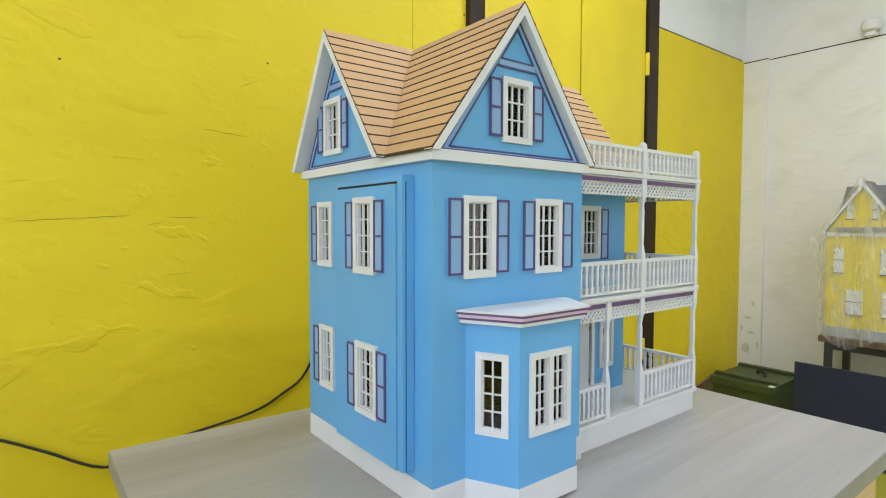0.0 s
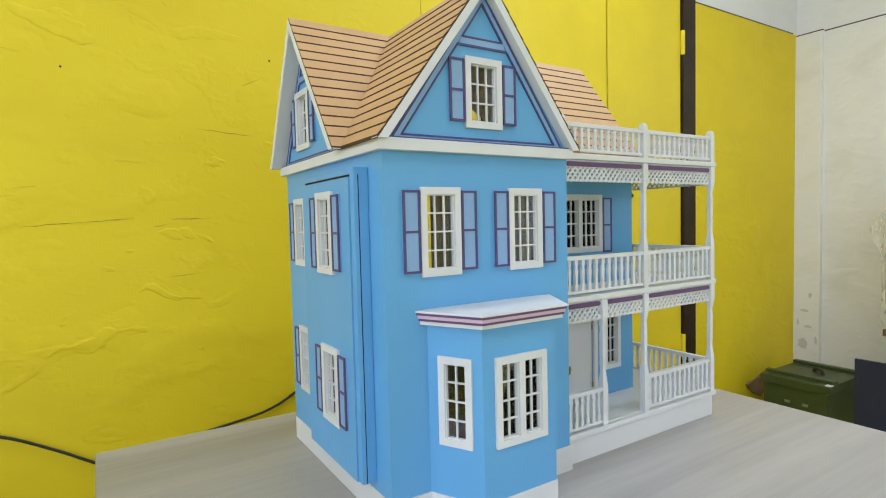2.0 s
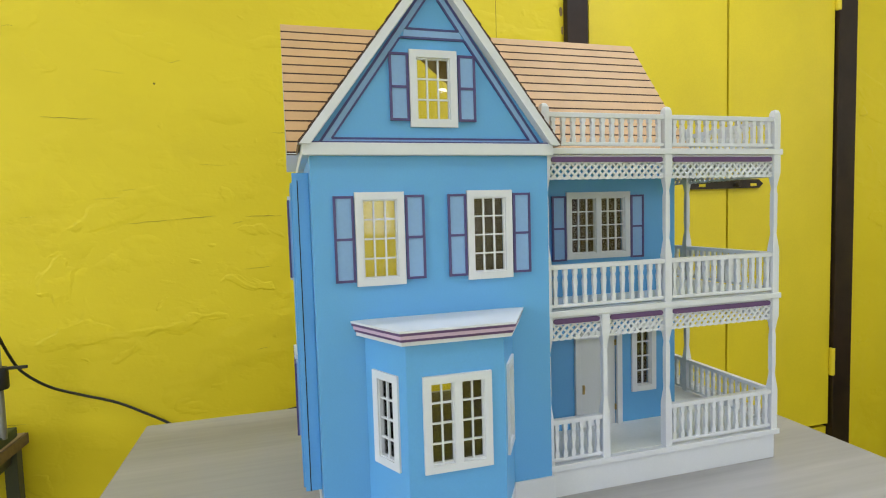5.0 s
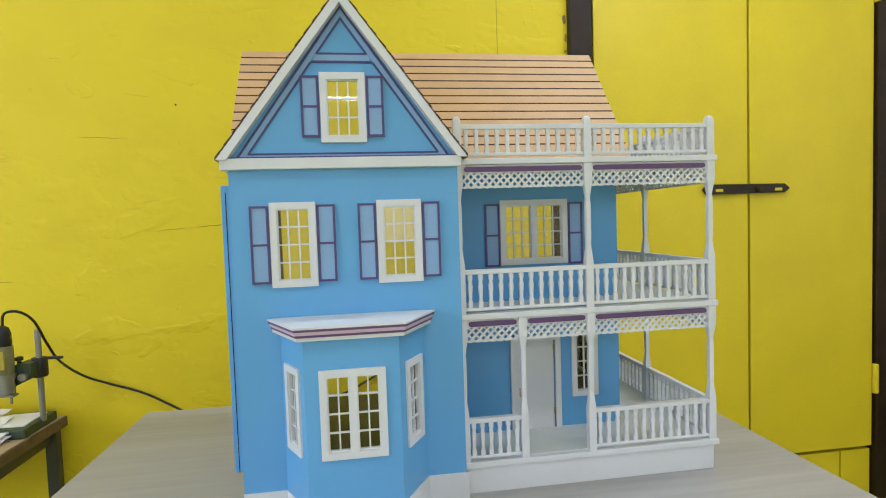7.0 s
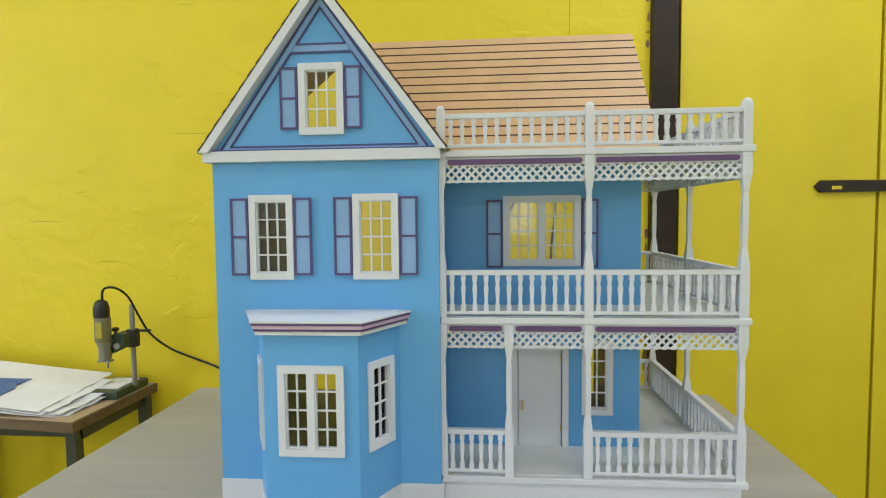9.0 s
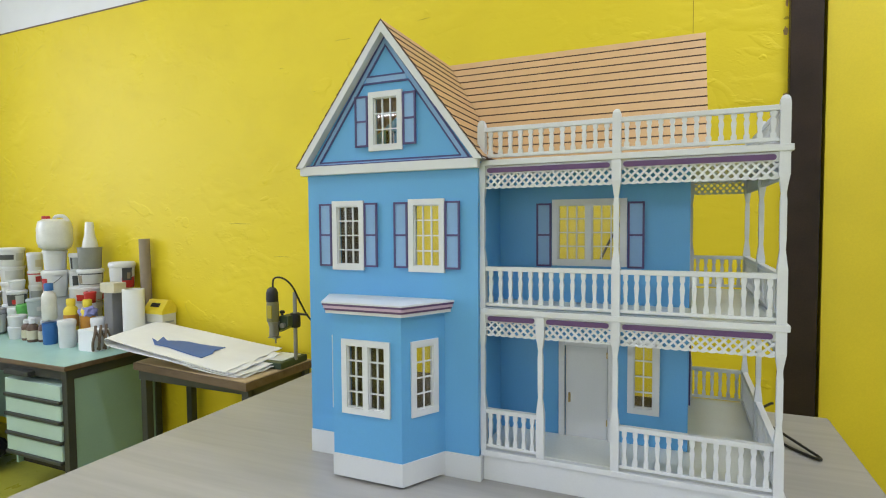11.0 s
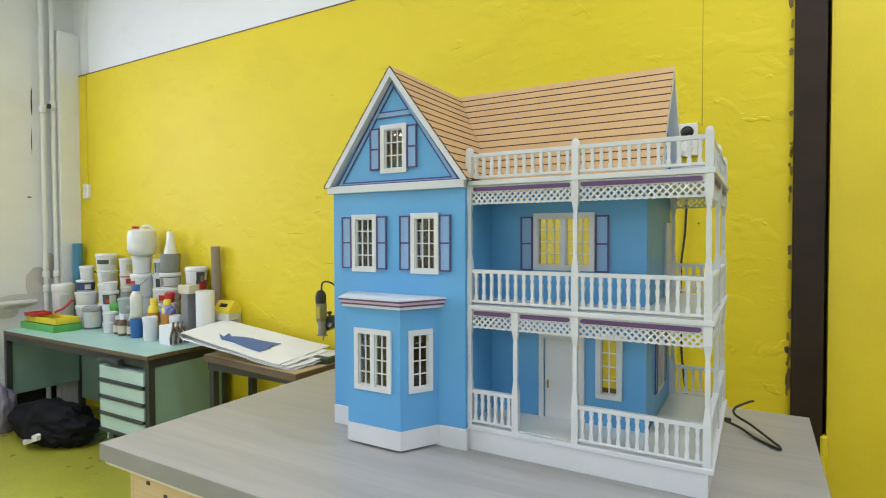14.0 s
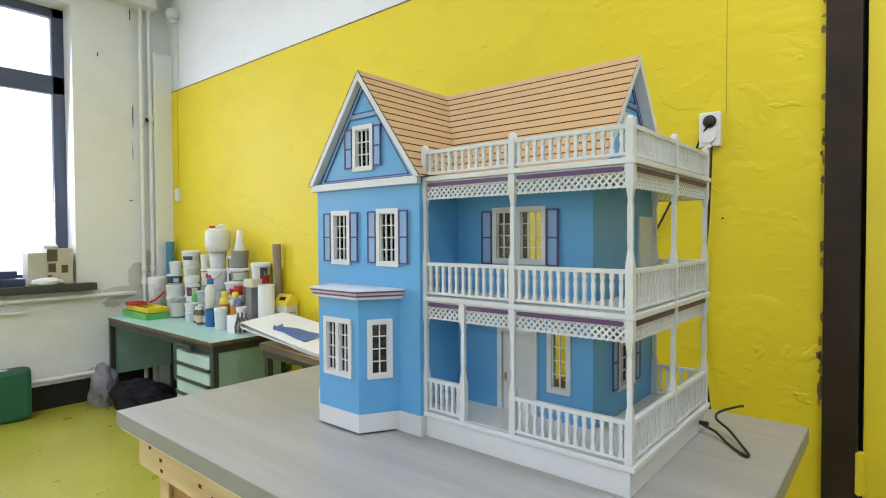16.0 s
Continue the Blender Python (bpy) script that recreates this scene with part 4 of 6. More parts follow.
def course(kind, lo_ends, hi_ends, zlo, zhi, side):
    """One lapped strip between two heights; ends are the run's limits at its lower and upper edge."""
    t, lap = 0.014, 0.003
    bm = mesh()
    if kind == "main":
        yl, yh = GY + side * RUN_M * (RIDGE - zlo), GY + side * RUN_M * (RIDGE - zhi)
        quad = [(lo_ends[0], yl, zlo), (lo_ends[1], yl, zlo), (hi_ends[1], yh, zhi), (hi_ends[0], yh, zhi)]
    else:
        xl, xh = GX + side * RUN_F * (RIDGE - zlo), GX + side * RUN_F * (RIDGE - zhi)
        quad = [(xl, lo_ends[0], zlo), (xl, lo_ends[1], zlo), (xh, hi_ends[1], zhi), (xh, hi_ends[0], zhi)]
    tops = [bm.verts.new((p[0], p[1], p[2] + (t if n < 2 else lap))) for n, p in enumerate(quad)]
    lows = [bm.verts.new((p[0], p[1], p[2] - 0.012)) for p in quad]
    bm.faces.new(tops)
    bm.faces.new(lows[::-1])
    for i in range(4):
        j = (i + 1) % 4
        bm.faces.new((lows[i], lows[j], tops[j], tops[i]))
    s = part("shingle_course", bm, SHINGLE, house)
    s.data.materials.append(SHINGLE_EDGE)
    # lower edge and both ends of the course take the dark material
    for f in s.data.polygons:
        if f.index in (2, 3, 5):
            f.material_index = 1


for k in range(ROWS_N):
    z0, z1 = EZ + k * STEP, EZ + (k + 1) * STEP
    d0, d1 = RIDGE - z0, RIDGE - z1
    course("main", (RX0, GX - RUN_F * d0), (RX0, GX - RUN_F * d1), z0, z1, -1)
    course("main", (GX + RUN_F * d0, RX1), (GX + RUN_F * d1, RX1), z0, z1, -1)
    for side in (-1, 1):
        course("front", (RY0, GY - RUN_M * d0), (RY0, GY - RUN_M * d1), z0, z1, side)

# ---- work table ----
TT = -0.525
wt = thing("work_table", (3.7, 3.4, FLOOR), "large work table with grey oak laminate top on pine frame", "table")
tx0, tx1, ty0, ty1 = 0.57, 6.76, 1.28, 5.63
part("tabletop", box(mesh(), tx0, tx1, ty0, ty1, TT - 0.17, TT, 0.006), LAMINATE, wt)
for b in ((tx0 - 0.006, tx0 + 0.002, ty0, ty1), (tx1 - 0.002, tx1 + 0.006, ty0, ty1), (tx0, tx1, ty0 - 0.006, ty0 + 0.002), (tx0, tx1, ty1 - 0.002, ty1 + 0.006)):
    part("edge_band", box(mesh(), *b, TT - 0.166, TT - 0.004), LAMINATE_EDGE, wt)
part("sub_top", box(mesh(), tx0 + 0.03, tx1 - 0.03, ty0 + 0.03, ty1 - 0.03, TT - 0.215, TT - 0.17, 0.006), CREAM_EDGE, wt, "cream painted strip under the top")
for a, b, c, d in ((tx0 + 0.35, tx1 - 0.35, ty0 + 0.12, ty0 + 0.24), (tx0 + 0.35, tx1 - 0.35, ty1 - 0.24, ty1 - 0.12), (tx0 + 0.3, tx0 + 0.35, ty0 + 0.12, ty1 - 0.12), (tx1 - 0.35, tx1 - 0.3, ty0 + 0.12, ty1 - 0.12)):
    part("apron", box(mesh(), a, b, c, d, TT - 0.58, TT - 0.215, 0.01), PINE, wt)
for lx in (tx0 + 0.55, tx1 - 0.75):
    for ly in (ty0 + 0.24, ty1 - 0.5):
        part("leg", box(mesh(), lx, lx + 0.22, ly, ly + 0.22, FLOOR, TT - 0.215, 0.01), PINE, wt)
for sx, sz in ((1.15, -0.86), (1.42, -0.93), (1.44, -1.04), (2.3, -0.95), (2.55, -1.0)):
    part("screw_mark", box(mesh(), sx, sx + 0.05, ty0 + 0.114, ty0 + 0.122, sz, sz + 0.035), IRON, wt)

ORANGE_PLY = wood("orange_plywood", (0.34, 0.17, 0.05), (0.46, 0.26, 0.09), 0.5, axis=0)
part("front_board", box(mesh(), tx0 + 0.8, tx1 - 0.8, ty0 + 0.28, ty0 + 0.34, FLOOR + 0.3, TT - 0.58), ORANGE_PLY, wt, "orange plywood board under the top")
part("side_board", box(mesh(), tx1 - 0.5, tx1 - 0.44, ty0 + 0.5, ty1 - 0.55, FLOOR + 0.3, TT - 0.58), ORANGE_PLY, wt)

# ---- small table with the drill stand ----
SZ = -1.13
st = thing("small_table", (-2.92, 6.9, FLOOR), "small steel-framed table with worn brown wooden top", "table")
outline = [(-1.42, 5.92), (-1.36, 7.74), (-4.77, 7.74), (-4.57, 6.22)]
part("tabletop", prism(mesh(), outline, SZ - 0.15, SZ - 0.012, "z"), BROWN_WOOD, st)
part("top_sheet", prism(mesh(), [(-1.45, 5.95), (-1.39, 7.72), (-4.74, 7.72), (-4.54, 6.25)], SZ - 0.012, SZ, "z"), TAN_TOP, st)
for x, y in ((-1.62, 6.02), (-1.56, 7.5), (-4.62, 7.5), (-4.48, 6.3)):
    part("leg", box(mesh(), x, x + 0.15, y, y + 0.15, FLOOR, SZ - 0.15, 0.01), STEEL_DARK, st)
part("frame_bar", box(mesh(), -4.42, -1.55, 6.22, 6.32, SZ - 0.33, SZ - 0.15, 0.01), STEEL_DARK, st)
part("frame_bar", box(mesh(), -1.6, -1.47, 6.1, 7.5, SZ - 0.33, SZ - 0.15, 0.01), STEEL_DARK, st)

PAPER = material("white_paper", (0.79, 0.81, 0.84), 0.6, vary=0.03, scale=6)
BLUE_FILM = material("blue_film", (0.045, 0.13, 0.42), 0.4, vary=0.05)


def sheet_z(x, y):
    """Height of the big folded sheet over the small table: low at the drill, curling up at the fold."""
    v = (y - 6.05) / 1.4
    f = max(0.0, min(1.0, (x + 5.17) / 3.35))
    return SZ + 0.13 + 0.36 * (1 - f) ** 1.35 + 0.11 * v * (0.4 + 0.6 * f) + 0.025 * math.sin(5 * f)


def leaf(bm, profile, y0, y1, left, right, seed, ny=12, thick=0.012):
    """A sheet that follows a profile of (share of length, drop below the top sheet), with a real thickness."""
    rnd = random.Random(seed)
    wave = [rnd.uniform(-0.012, 0.012) for k in range(ny + 1)]
    rows = []
    for n, (f, drop) in enumerate(profile):
        row = []
        for j in range(ny + 1):
            v = j / ny
            xa, xb = left[0] + (left[1] - left[0]) * v, right[0] + (right[1] - right[0]) * v
            x, y = xa + (xb - xa) * f, y0 + (y1 - y0) * v + 0.03 * math.sin(6 * f + seed)
            z = max(SZ + 0.006, sheet_z(x, y) - drop + wave[j] * (0.3 + f))
            row.append(((x, y, z), (x, y, z - thick if n <= len(profile) // 2 or len(profile) < 20 else z + thick)))
        rows.append(row)
    tops = [[bm.verts.new(p[0]) for p in row] for row in rows]
    lows = [[bm.verts.new(p[1]) for p in row] for row in rows]
    for i in range(len(rows) - 1):
        for j in range(ny):
            bm.faces.new((tops[i][j], tops[i + 1][j], tops[i + 1][j + 1], tops[i][j + 1]))
            bm.faces.new((lows[i][j + 1], lows[i + 1][j + 1], lows[i + 1][j], lows[i][j]))
        bm.faces.new((tops[i][0], lows[i][0], lows[i + 1][0], tops[i + 1][0]))
        bm.faces.new((tops[i + 1][ny], lows[i + 1][ny], lows[i][ny], tops[i][ny]))
    for j in range(ny):
        bm.faces.new((tops[0][j + 1], lows[0][j + 1], lows[0][j], tops[0][j]))
        bm.faces.new((tops[-1][j], lows[-1][j], lows[-1][j + 1], tops[-1][j + 1]))
    bmesh.ops.recalc_face_normals(bm, faces=bm.faces)
    return bm


fold = [(1 - k / 22, 0.0) for k in range(23)]
fold += [(-0.035 * math.sin(math.pi * k / 8), 0.075 - 0.075 * math.cos(math.pi * k / 8)) for k in range(1, 8)]
fold += [(0.0 + 0.05 * k, 0.15 - 0.006 * k) for k in range(16)]
tagged(part("folded_paper", leaf(mesh(), fold, 6.02, 7.48, (-5.02, -5.42), (-2.0, -1.95), 3), PAPER, None, "", True), "large folded white paper sheet curling up on a pile", "paper", "papers on the small table")
for n, (f0, f1, drop, dy) in enumerate(((0.30, 1.03, 0.022, 0.03), (0.34, 1.0, 0.045, 0.0), (0.30, 1.07, 0.062, 0.05), (0.36, 1.05, 0.085, 0.02), (0.40, 1.09, 0.105, 0.06), (0.45, 1.06, 0.12, 0.03))):
    strip = [(f0 + (f1 - f0) * k / 10, drop) for k in range(11)]
    tagged(part("paper_sheet", leaf(mesh(), strip, 6.07 + dy, 7.3 - dy, (-5.02, -5.42), (-1.95, -1.9 + 0.05 * (n % 3)), 10 + n, thick=0.014), PAPER, None, "", True), "white paper sheet in a pile on the small table", "paper", "papers on the small table")
bs = mesh()
pts = [(-4.37, 6.50), (-4.12, 6.42), (-4.27, 6.68), (-4.02, 6.56), (-3.82, 6.70), (-3.66, 6.76), (-3.37, 6.80), (-3.08, 6.88), (-2.89, 6.95), (-2.93, 6.7), (-2.84, 6.58), (-2.83, 6.30), (-3.12, 6.29), (-3.45, 6.30), (-3.72, 6.32), (-3.87, 6.30), (-4.02, 6.27)]
up = [bs.verts.new((x, y, sheet_z(x, y) + 0.022)) for x, y in pts]
dn = [bs.verts.new((x, y, sheet_z(x, y) + 0.010)) for x, y in pts]
bs.faces.new(up)
bs.faces.new(dn[::-1])
for i in range(len(pts)):
    bs.faces.new((up[i], up[(i + 1) % len(pts)], dn[(i + 1) % len(pts)], dn[i]))
bmesh.ops.triangulate(bs, faces=bs.faces)
tagged(part("blue_cutout", bs, BLUE_FILM), "irregular blue film cut-out lying on white paper", "cut-out")

OLIVE = material("olive_grey_tool_body", (0.20, 0.19, 0.09), 0.45, vary=0.06)
TOOL_GREY = material("cast_grey_metal", (0.28, 0.28, 0.26), 0.4, 0.6, vary=0.1)
TOOL_BLACK = material("black_rubbery_plastic", (0.018, 0.018, 0.018), 0.5)
GREEN_CAST = material("dark_green_cast_iron", (0.035, 0.06, 0.035), 0.5, vary=0.1)
ds = thing("drill_stand", (-1.5, 7.2, SZ), "small rotary drill clamped in a green bench stand", "drill stand")
part("base_plate", box(mesh(), -2.05, -1.42, 6.82, 7.6, SZ, SZ + 0.13, 0.02), GREEN_CAST, ds)
part("work_plate", box(mesh(), -2.0, -1.5, 6.95, 7.5, SZ + 0.13, SZ + 0.145), PAPER, ds, "white sheet on the base")
part("column", lathe(mesh(), -1.42, 7.25, [(0.038, SZ + 0.10), (0.038, 0.25), (0.03, 0.27)], 14), TOOL_GREY, ds, "", True)
part("collar", lathe(mesh(), -1.42, 7.25, [(0.09, -0.40), (0.10, -0.38), (0.10, -0.15), (0.09, -0.13)], 16), TOOL_BLACK, ds, "", True)
part("arm", prism(mesh(), [(-1.70, -0.50), (-1.40, -0.36), (-1.40, -0.16), (-1.56, -0.15), (-1.70, -0.22)], 7.0, 7.25, "y"), GREEN_CAST, ds)
part("clamp_knob", lathe(mesh(), -1.56, 7.05, [(0.025, -0.16), (0.025, -0.12), (0.05, -0.11), (0.05, -0.07), (0.03, -0.06)], 12), TOOL_BLACK, ds)
part("lock_screw", prism(mesh(), [(-1.49 + 0.055 * math.cos(k * math.pi / 6), -0.33 + 0.05 * math.sin(k * math.pi / 6)) for k in range(12)], 6.95, 7.01, "y"), TOOL_GREY, ds, "bright metal screw")
part("lever", box(mesh(), -1.33, -1.1, 7.2, 7.24, -0.16, -0.12, 0.01), TOOL_BLACK, ds)
tool = part("drill_body", lathe(mesh(), -1.67, 6.92, [(0.108, -0.255), (0.112, -0.24), (0.115, -0.1), (0.112, 0.10), (0.108, 0.12)], 18), OLIVE, ds, "olive drill body", True)
part("name_plate", box(mesh(), -1.70, -1.60, 6.795, 6.82, -0.18, 0.06, 0.006), material("yellow_tool_label", (0.42, 0.34, 0.03), 0.45, vary=0.08), tool, "yellow plate")
part("drill_cap", lathe(mesh(), -1.68, 6.92, [(0.108, 0.12), (0.112, 0.16), (0.11, 0.28), (0.085, 0.36), (0.04, 0.39)], 18), TOOL_BLACK, ds, "black end cap", True)
part("drill_nose", lathe(mesh(), -1.65, 6.92, [(0.07, -0.54), (0.09, -0.52), (0.085, -0.36), (0.105, -0.28), (0.108, -0.255)], 16), TOOL_GREY, ds, "grey metal nose and chuck", True)
part("foot", box(mesh(), -1.75, -1.55, 6.86, 6.98, -0.565, -0.54, 0.006), TOOL_GREY, ds)
part("bit", lathe(mesh(), -1.60, 6.90, [(0.016, -0.66), (0.016, -0.56)], 8), TOOL_GREY, ds)
YW = YB - 0.045
CORD = [(-1.66, 6.92, 0.37), (-1.63, 6.92, 0.55), (-1.5, 7.0, 0.56), (-1.40, 7.15, 0.40), (-1.36, 7.35, 0.04), (-1.28, 7.5, -0.26), (-1.05, 7.65, -0.53), (-0.75, YW, -0.72), (-0.3, YW, -0.89)]
tagged(part("power_cord", sweep(mesh(), CORD + [ (0.15, YW, -1.15), (0.74, YW, -1.50), (1.25, YW, -1.42), (1.74, YW, -1.31), (2.59, YW, -1.19), (3.05, YW, -1.0), (3.44, YW, -0.71), (3.85, YW, 0.2), (4.25, YW, 1.15), (4.51, YW, 1.62), (4.85, YW, 2.3), (5.12, YW, 2.9), (5.27, YB - 0.14, 3.13)], 0.018), CABLE), "long black mains cord hanging along the yellow wall", "cable")

# ---- socket on the wall, and its plugs ----
so = thing("wall_socket", (5.31, YB, 2.72), "white double wall socket with two plugs in it", "socket")
part("cover", box(mesh(), 5.11, 5.41, YB - 0.085, YB + 0.01, 2.78, 3.29, 0.015), PLASTIC_WHITE, so)


def disc(x, y, z, r, deep, mat, parent, name, label=""):
    """A round plate that faces -y."""
    pts = [(x + r * math.cos(2 * math.pi * k / 20), z + r * math.sin(2 * math.pi * k / 20)) for k in range(20)]
    part(name, prism(mesh(), pts, y - deep, y + 0.01, "y"), mat, parent, label)


disc(5.26, YB - 0.085, 3.15, 0.095, 0.012, TOOL_BLACK, so, "outlet", "dark round outlet")
disc(5.26, YB - 0.085, 2.93, 0.095, 0.05, PLASTIC_WHITE, so, "plug", "round white plug")
part("plug", box(mesh(), 5.20, 5.32, YB - 0.2, YB - 0.09, 3.11, 3.19, 0.02), TOOL_BLACK, so, "flat black plug")
part("plug_neck", box(mesh(), 5.23, 5.29, YB - 0.12, YB - 0.05, 2.76, 2.85, 0.01), PLASTIC_WHITE, so)
tagged(part("charger_cord", sweep(mesh(), [(5.29, YB - 0.09, 2.78), (5.27, YB - 0.06, 2.4), (5.24, YB - 0.06, 1.6), (5.18, YB - 0.06, 0.9), (5.21, YB - 0.06, -0.5), (5.4, YB - 0.3, -1.5), (5.6, 6.9, -2.0), (5.9, 6.2, -1.6), (6.0, 5.75, -0.7)], 0.018), CABLE), "thin black cord hanging down the yellow wall", "cable")
tagged(part("lead", sweep(mesh(), [(5.97, 4.74, -0.43), (6.10, 4.72, -0.47), (6.24, 4.57, -0.505), (6.42, 4.36, -0.505), (6.45, 4.40, -0.505), (6.38, 4.52, -0.49), (6.2, 4.80, -0.45), (6.05, 4.95, -0.41), (6.05, 5.08, -0.37), (6.18, 5.28, -0.34), (6.22, 5.33, -0.34)], 0.013), CABLE), "short black lead lying kinked on the table", "cable")
tagged(part("cord_plug", box(mesh(), 5.93, 6.02, 4.76, 4.80, -0.445, -0.405, 0.01), TOOL_BLACK), "small black plug in the dollhouse base", "plug")
ls = thing("wall_switch_box", (-12.36, YB, 2.75), "small white surface socket on the yellow wall", "socket")
part("cover", box(mesh(), -12.51, -12.21, YB - 0.1, YB + 0.01, 2.75, 3.2, 0.02), PLASTIC_WHITE, ls)
for z in (2.87, 3.08):
    disc(-12.36, YB - 0.1, z, 0.06, 0.008, WHITE_MATT, ls, "outlet")
part("conduit", box(mesh(), -12.375, -12.345, YB - 0.03, YB + 0.01, 3.2, DADO), YELLOW_DOOR, ls, "yellow painted conduit")
part("conduit", box(mesh(), -12.375, -12.345, YB - 0.02, YB + 0.08, DADO + 0.04, 9.0), WHITE_MATT, ls)


def detector(x, y, z):
    d = thing("wall_detector", (x, y, z - 0.2), "small white ball-shaped detector fixed high on the wall", "detector")
    part("bracket", box(mesh(), x - 0.12, x + 0.12, y - 0.12, y + 0.12, z - 0.22, z - 0.12, 0.02), WHITE_MATT, d)
    part("housing", lathe(mesh(), x, y, [(0.08, z - 0.12), (0.2, z - 0.06), (0.24, z + 0.06), (0.2, z + 0.2), (0.08, z + 0.26)], 16), WHITE_MATT, d, "", True)


detector(XR - 0.12, 4.6, 6.85)
detector(-12.4, YB - 0.1, 9.3)

# ---- mint desk ----
DZ = -1.14
desk = thing("office_desk", (-9.05, 6.5, FLOOR), "old office desk with mint laminate top and steel frame", "desk")
part("desktop", box(mesh(), -12.38, -5.51, 5.48, 7.75, DZ - 0.1, DZ - 0.008, 0.01), BROWN_WOOD, desk)
part("top_sheet", box(mesh(), -12.58, -5.53, 5.50, 7.74, DZ - 0.008, DZ), MINT, desk, "pale mint laminate")
for x in (-12.55, -5.71):
    for y in (5.55, 7.5):
        part("leg", box(mesh(), x, x + 0.15, y, y + 0.15, FLOOR, DZ - 0.1, 0.01), STEEL_DARK, desk)
part("frame_bar", box(mesh(), -12.45, -5.71, 5.56, 5.66, DZ - 0.3, DZ - 0.1, 0.01), STEEL_DARK, desk)
part("frame_bar", box(mesh(), -5.69, -5.57, 5.70, 7.5, DZ - 0.3, DZ - 0.1, 0.01), STEEL_DARK, desk)
part("side_panel", box(mesh(), -5.67, -5.60, 5.70, 7.5, FLOOR + 0.5, DZ - 0.3), MINT_PANEL, desk)
part("side_panel", box(mesh(), -7.60, -7.53, 5.73, 7.5, FLOOR + 0.5, DZ - 0.3), MINT_PANEL, desk)
part("back_panel", box(mesh(), -12.40, -7.60, 7.55, 7.6, FLOOR + 0.35, DZ - 0.3), MINT_PANEL, desk)
part("end_panel", box(mesh(), -12.51, -12.45, 5.70, 7.5, FLOOR + 0.9, DZ - 0.3), MINT_PANEL, desk)
part("pedestal_back", box(mesh(), -7.53, -5.71, 5.83, 5.88, FLOOR + 0.5, DZ - 0.3), GAP, desk)
part("pencil_tray", box(mesh(), -7.35, -6.55, 5.42, 5.58, DZ - 0.3, DZ - 0.2, 0.01), STEEL_DARK, desk)
MINT_PALE = material("pale_mint_drawer_front", (0.47, 0.64, 0.58), 0.4, vary=0.05, scale=4)
for k in range(4):
    zt = -1.56 - 0.40 * k
    dr = part("drawer", box(mesh(), -7.51, -5.73, 5.52, 5.84, zt - 0.30, zt, 0.012), MINT_PALE, desk)
    part("handle", box(mesh(), -7.51, -5.73, 5.48, 5.58, zt - 0.37, zt - 0.305, 0.01), STEEL_DARK, dr, "dark steel pull strip")

WHITE_TUB = material("white_bucket_plastic", (0.70, 0.72, 0.74), 0.4, vary=0.04, scale=12)
TINTED = {}


def tint(key, colour, rough=0.45):
    if key not in TINTED:
        TINTED[key] = material(key, colour, rough, vary=0.08, scale=14)
    return TINTED[key]


def wrap(x, y, z0, z1, ra, rb, middle, span, mat_, parent, label=""):
    """A printed label stuck on a round container."""
    bm, n = mesh(), 12
    rings = []
    for r, z in ((ra, z0), (rb, z1)):
        for dr in (0.0, 0.006):
            rings.append([bm.verts.new((x + (r + dr) * math.cos(math.radians(middle - span / 2 + span * k / n)), y + (r + dr) * math.sin(math.radians(middle - span / 2 + span * k / n)), z)) for k in range(n + 1)])
    lo, lo2, hi, hi2 = rings
    for k in range(n):
        bm.faces.new((lo2[k], lo2[k + 1], hi2[k + 1], hi2[k]))
        bm.faces.new((lo[k + 1], lo[k], hi[k], hi[k + 1]))
        bm.faces.new((lo[k], lo[k + 1], lo2[k + 1], lo2[k]))
        bm.faces.new((hi2[k], hi2[k + 1], hi[k + 1], hi[k]))
    bm.faces.new((lo[0], lo2[0], hi2[0], hi[0]))
    bm.faces.new((lo2[-1], lo[-1], hi[-1], hi2[-1]))
    return part("printed_label", bm, mat_, parent, label, True)


def tub(x, y, z, r, h, prints=(), label="plain white plastic paint tub with lid", lid=True, body=None, name="paint_tub", lid_mat=None):
    """A tapered bucket with a rimmed lid; prints: (low, high, turn, span, colour) as shares of its height and degrees."""
    t = thing(name, (x, y, z), label, name.replace("_", " "), "containers on the desk")
    rb, rt = r * 0.86, r * 0.95
    part("bucket", lathe(mesh(), x, y, [(rb * 0.96, z), (rb, z + 0.015), (rt, z + h * 0.80), (rt, z + h * 0.84)], 24), body or WHITE_TUB, t, "", True)
    if lid:
        part("lid", lathe(mesh(), x, y, [(rt * 1.005, z + h * 0.80), (r, z + h * 0.81), (r * 1.02, z + h * 0.86), (r, z + h * 0.95), (r * 0.94, z + h * 0.985), (r * 0.85, z + h), (r * 0.8, z + h * 0.97)], 24), lid_mat or WHITE_TUB, t, "", True)
    for n, (lo, hi, turn, span, colour) in enumerate(prints):
        at = lambda f: rb + (rt - rb) * f / 0.8 + 0.002 + 0.002 * n
        wrap(x, y, z + h * lo, z + h * hi, at(lo), at(hi), -29 + turn, span, colour, t)
    return t


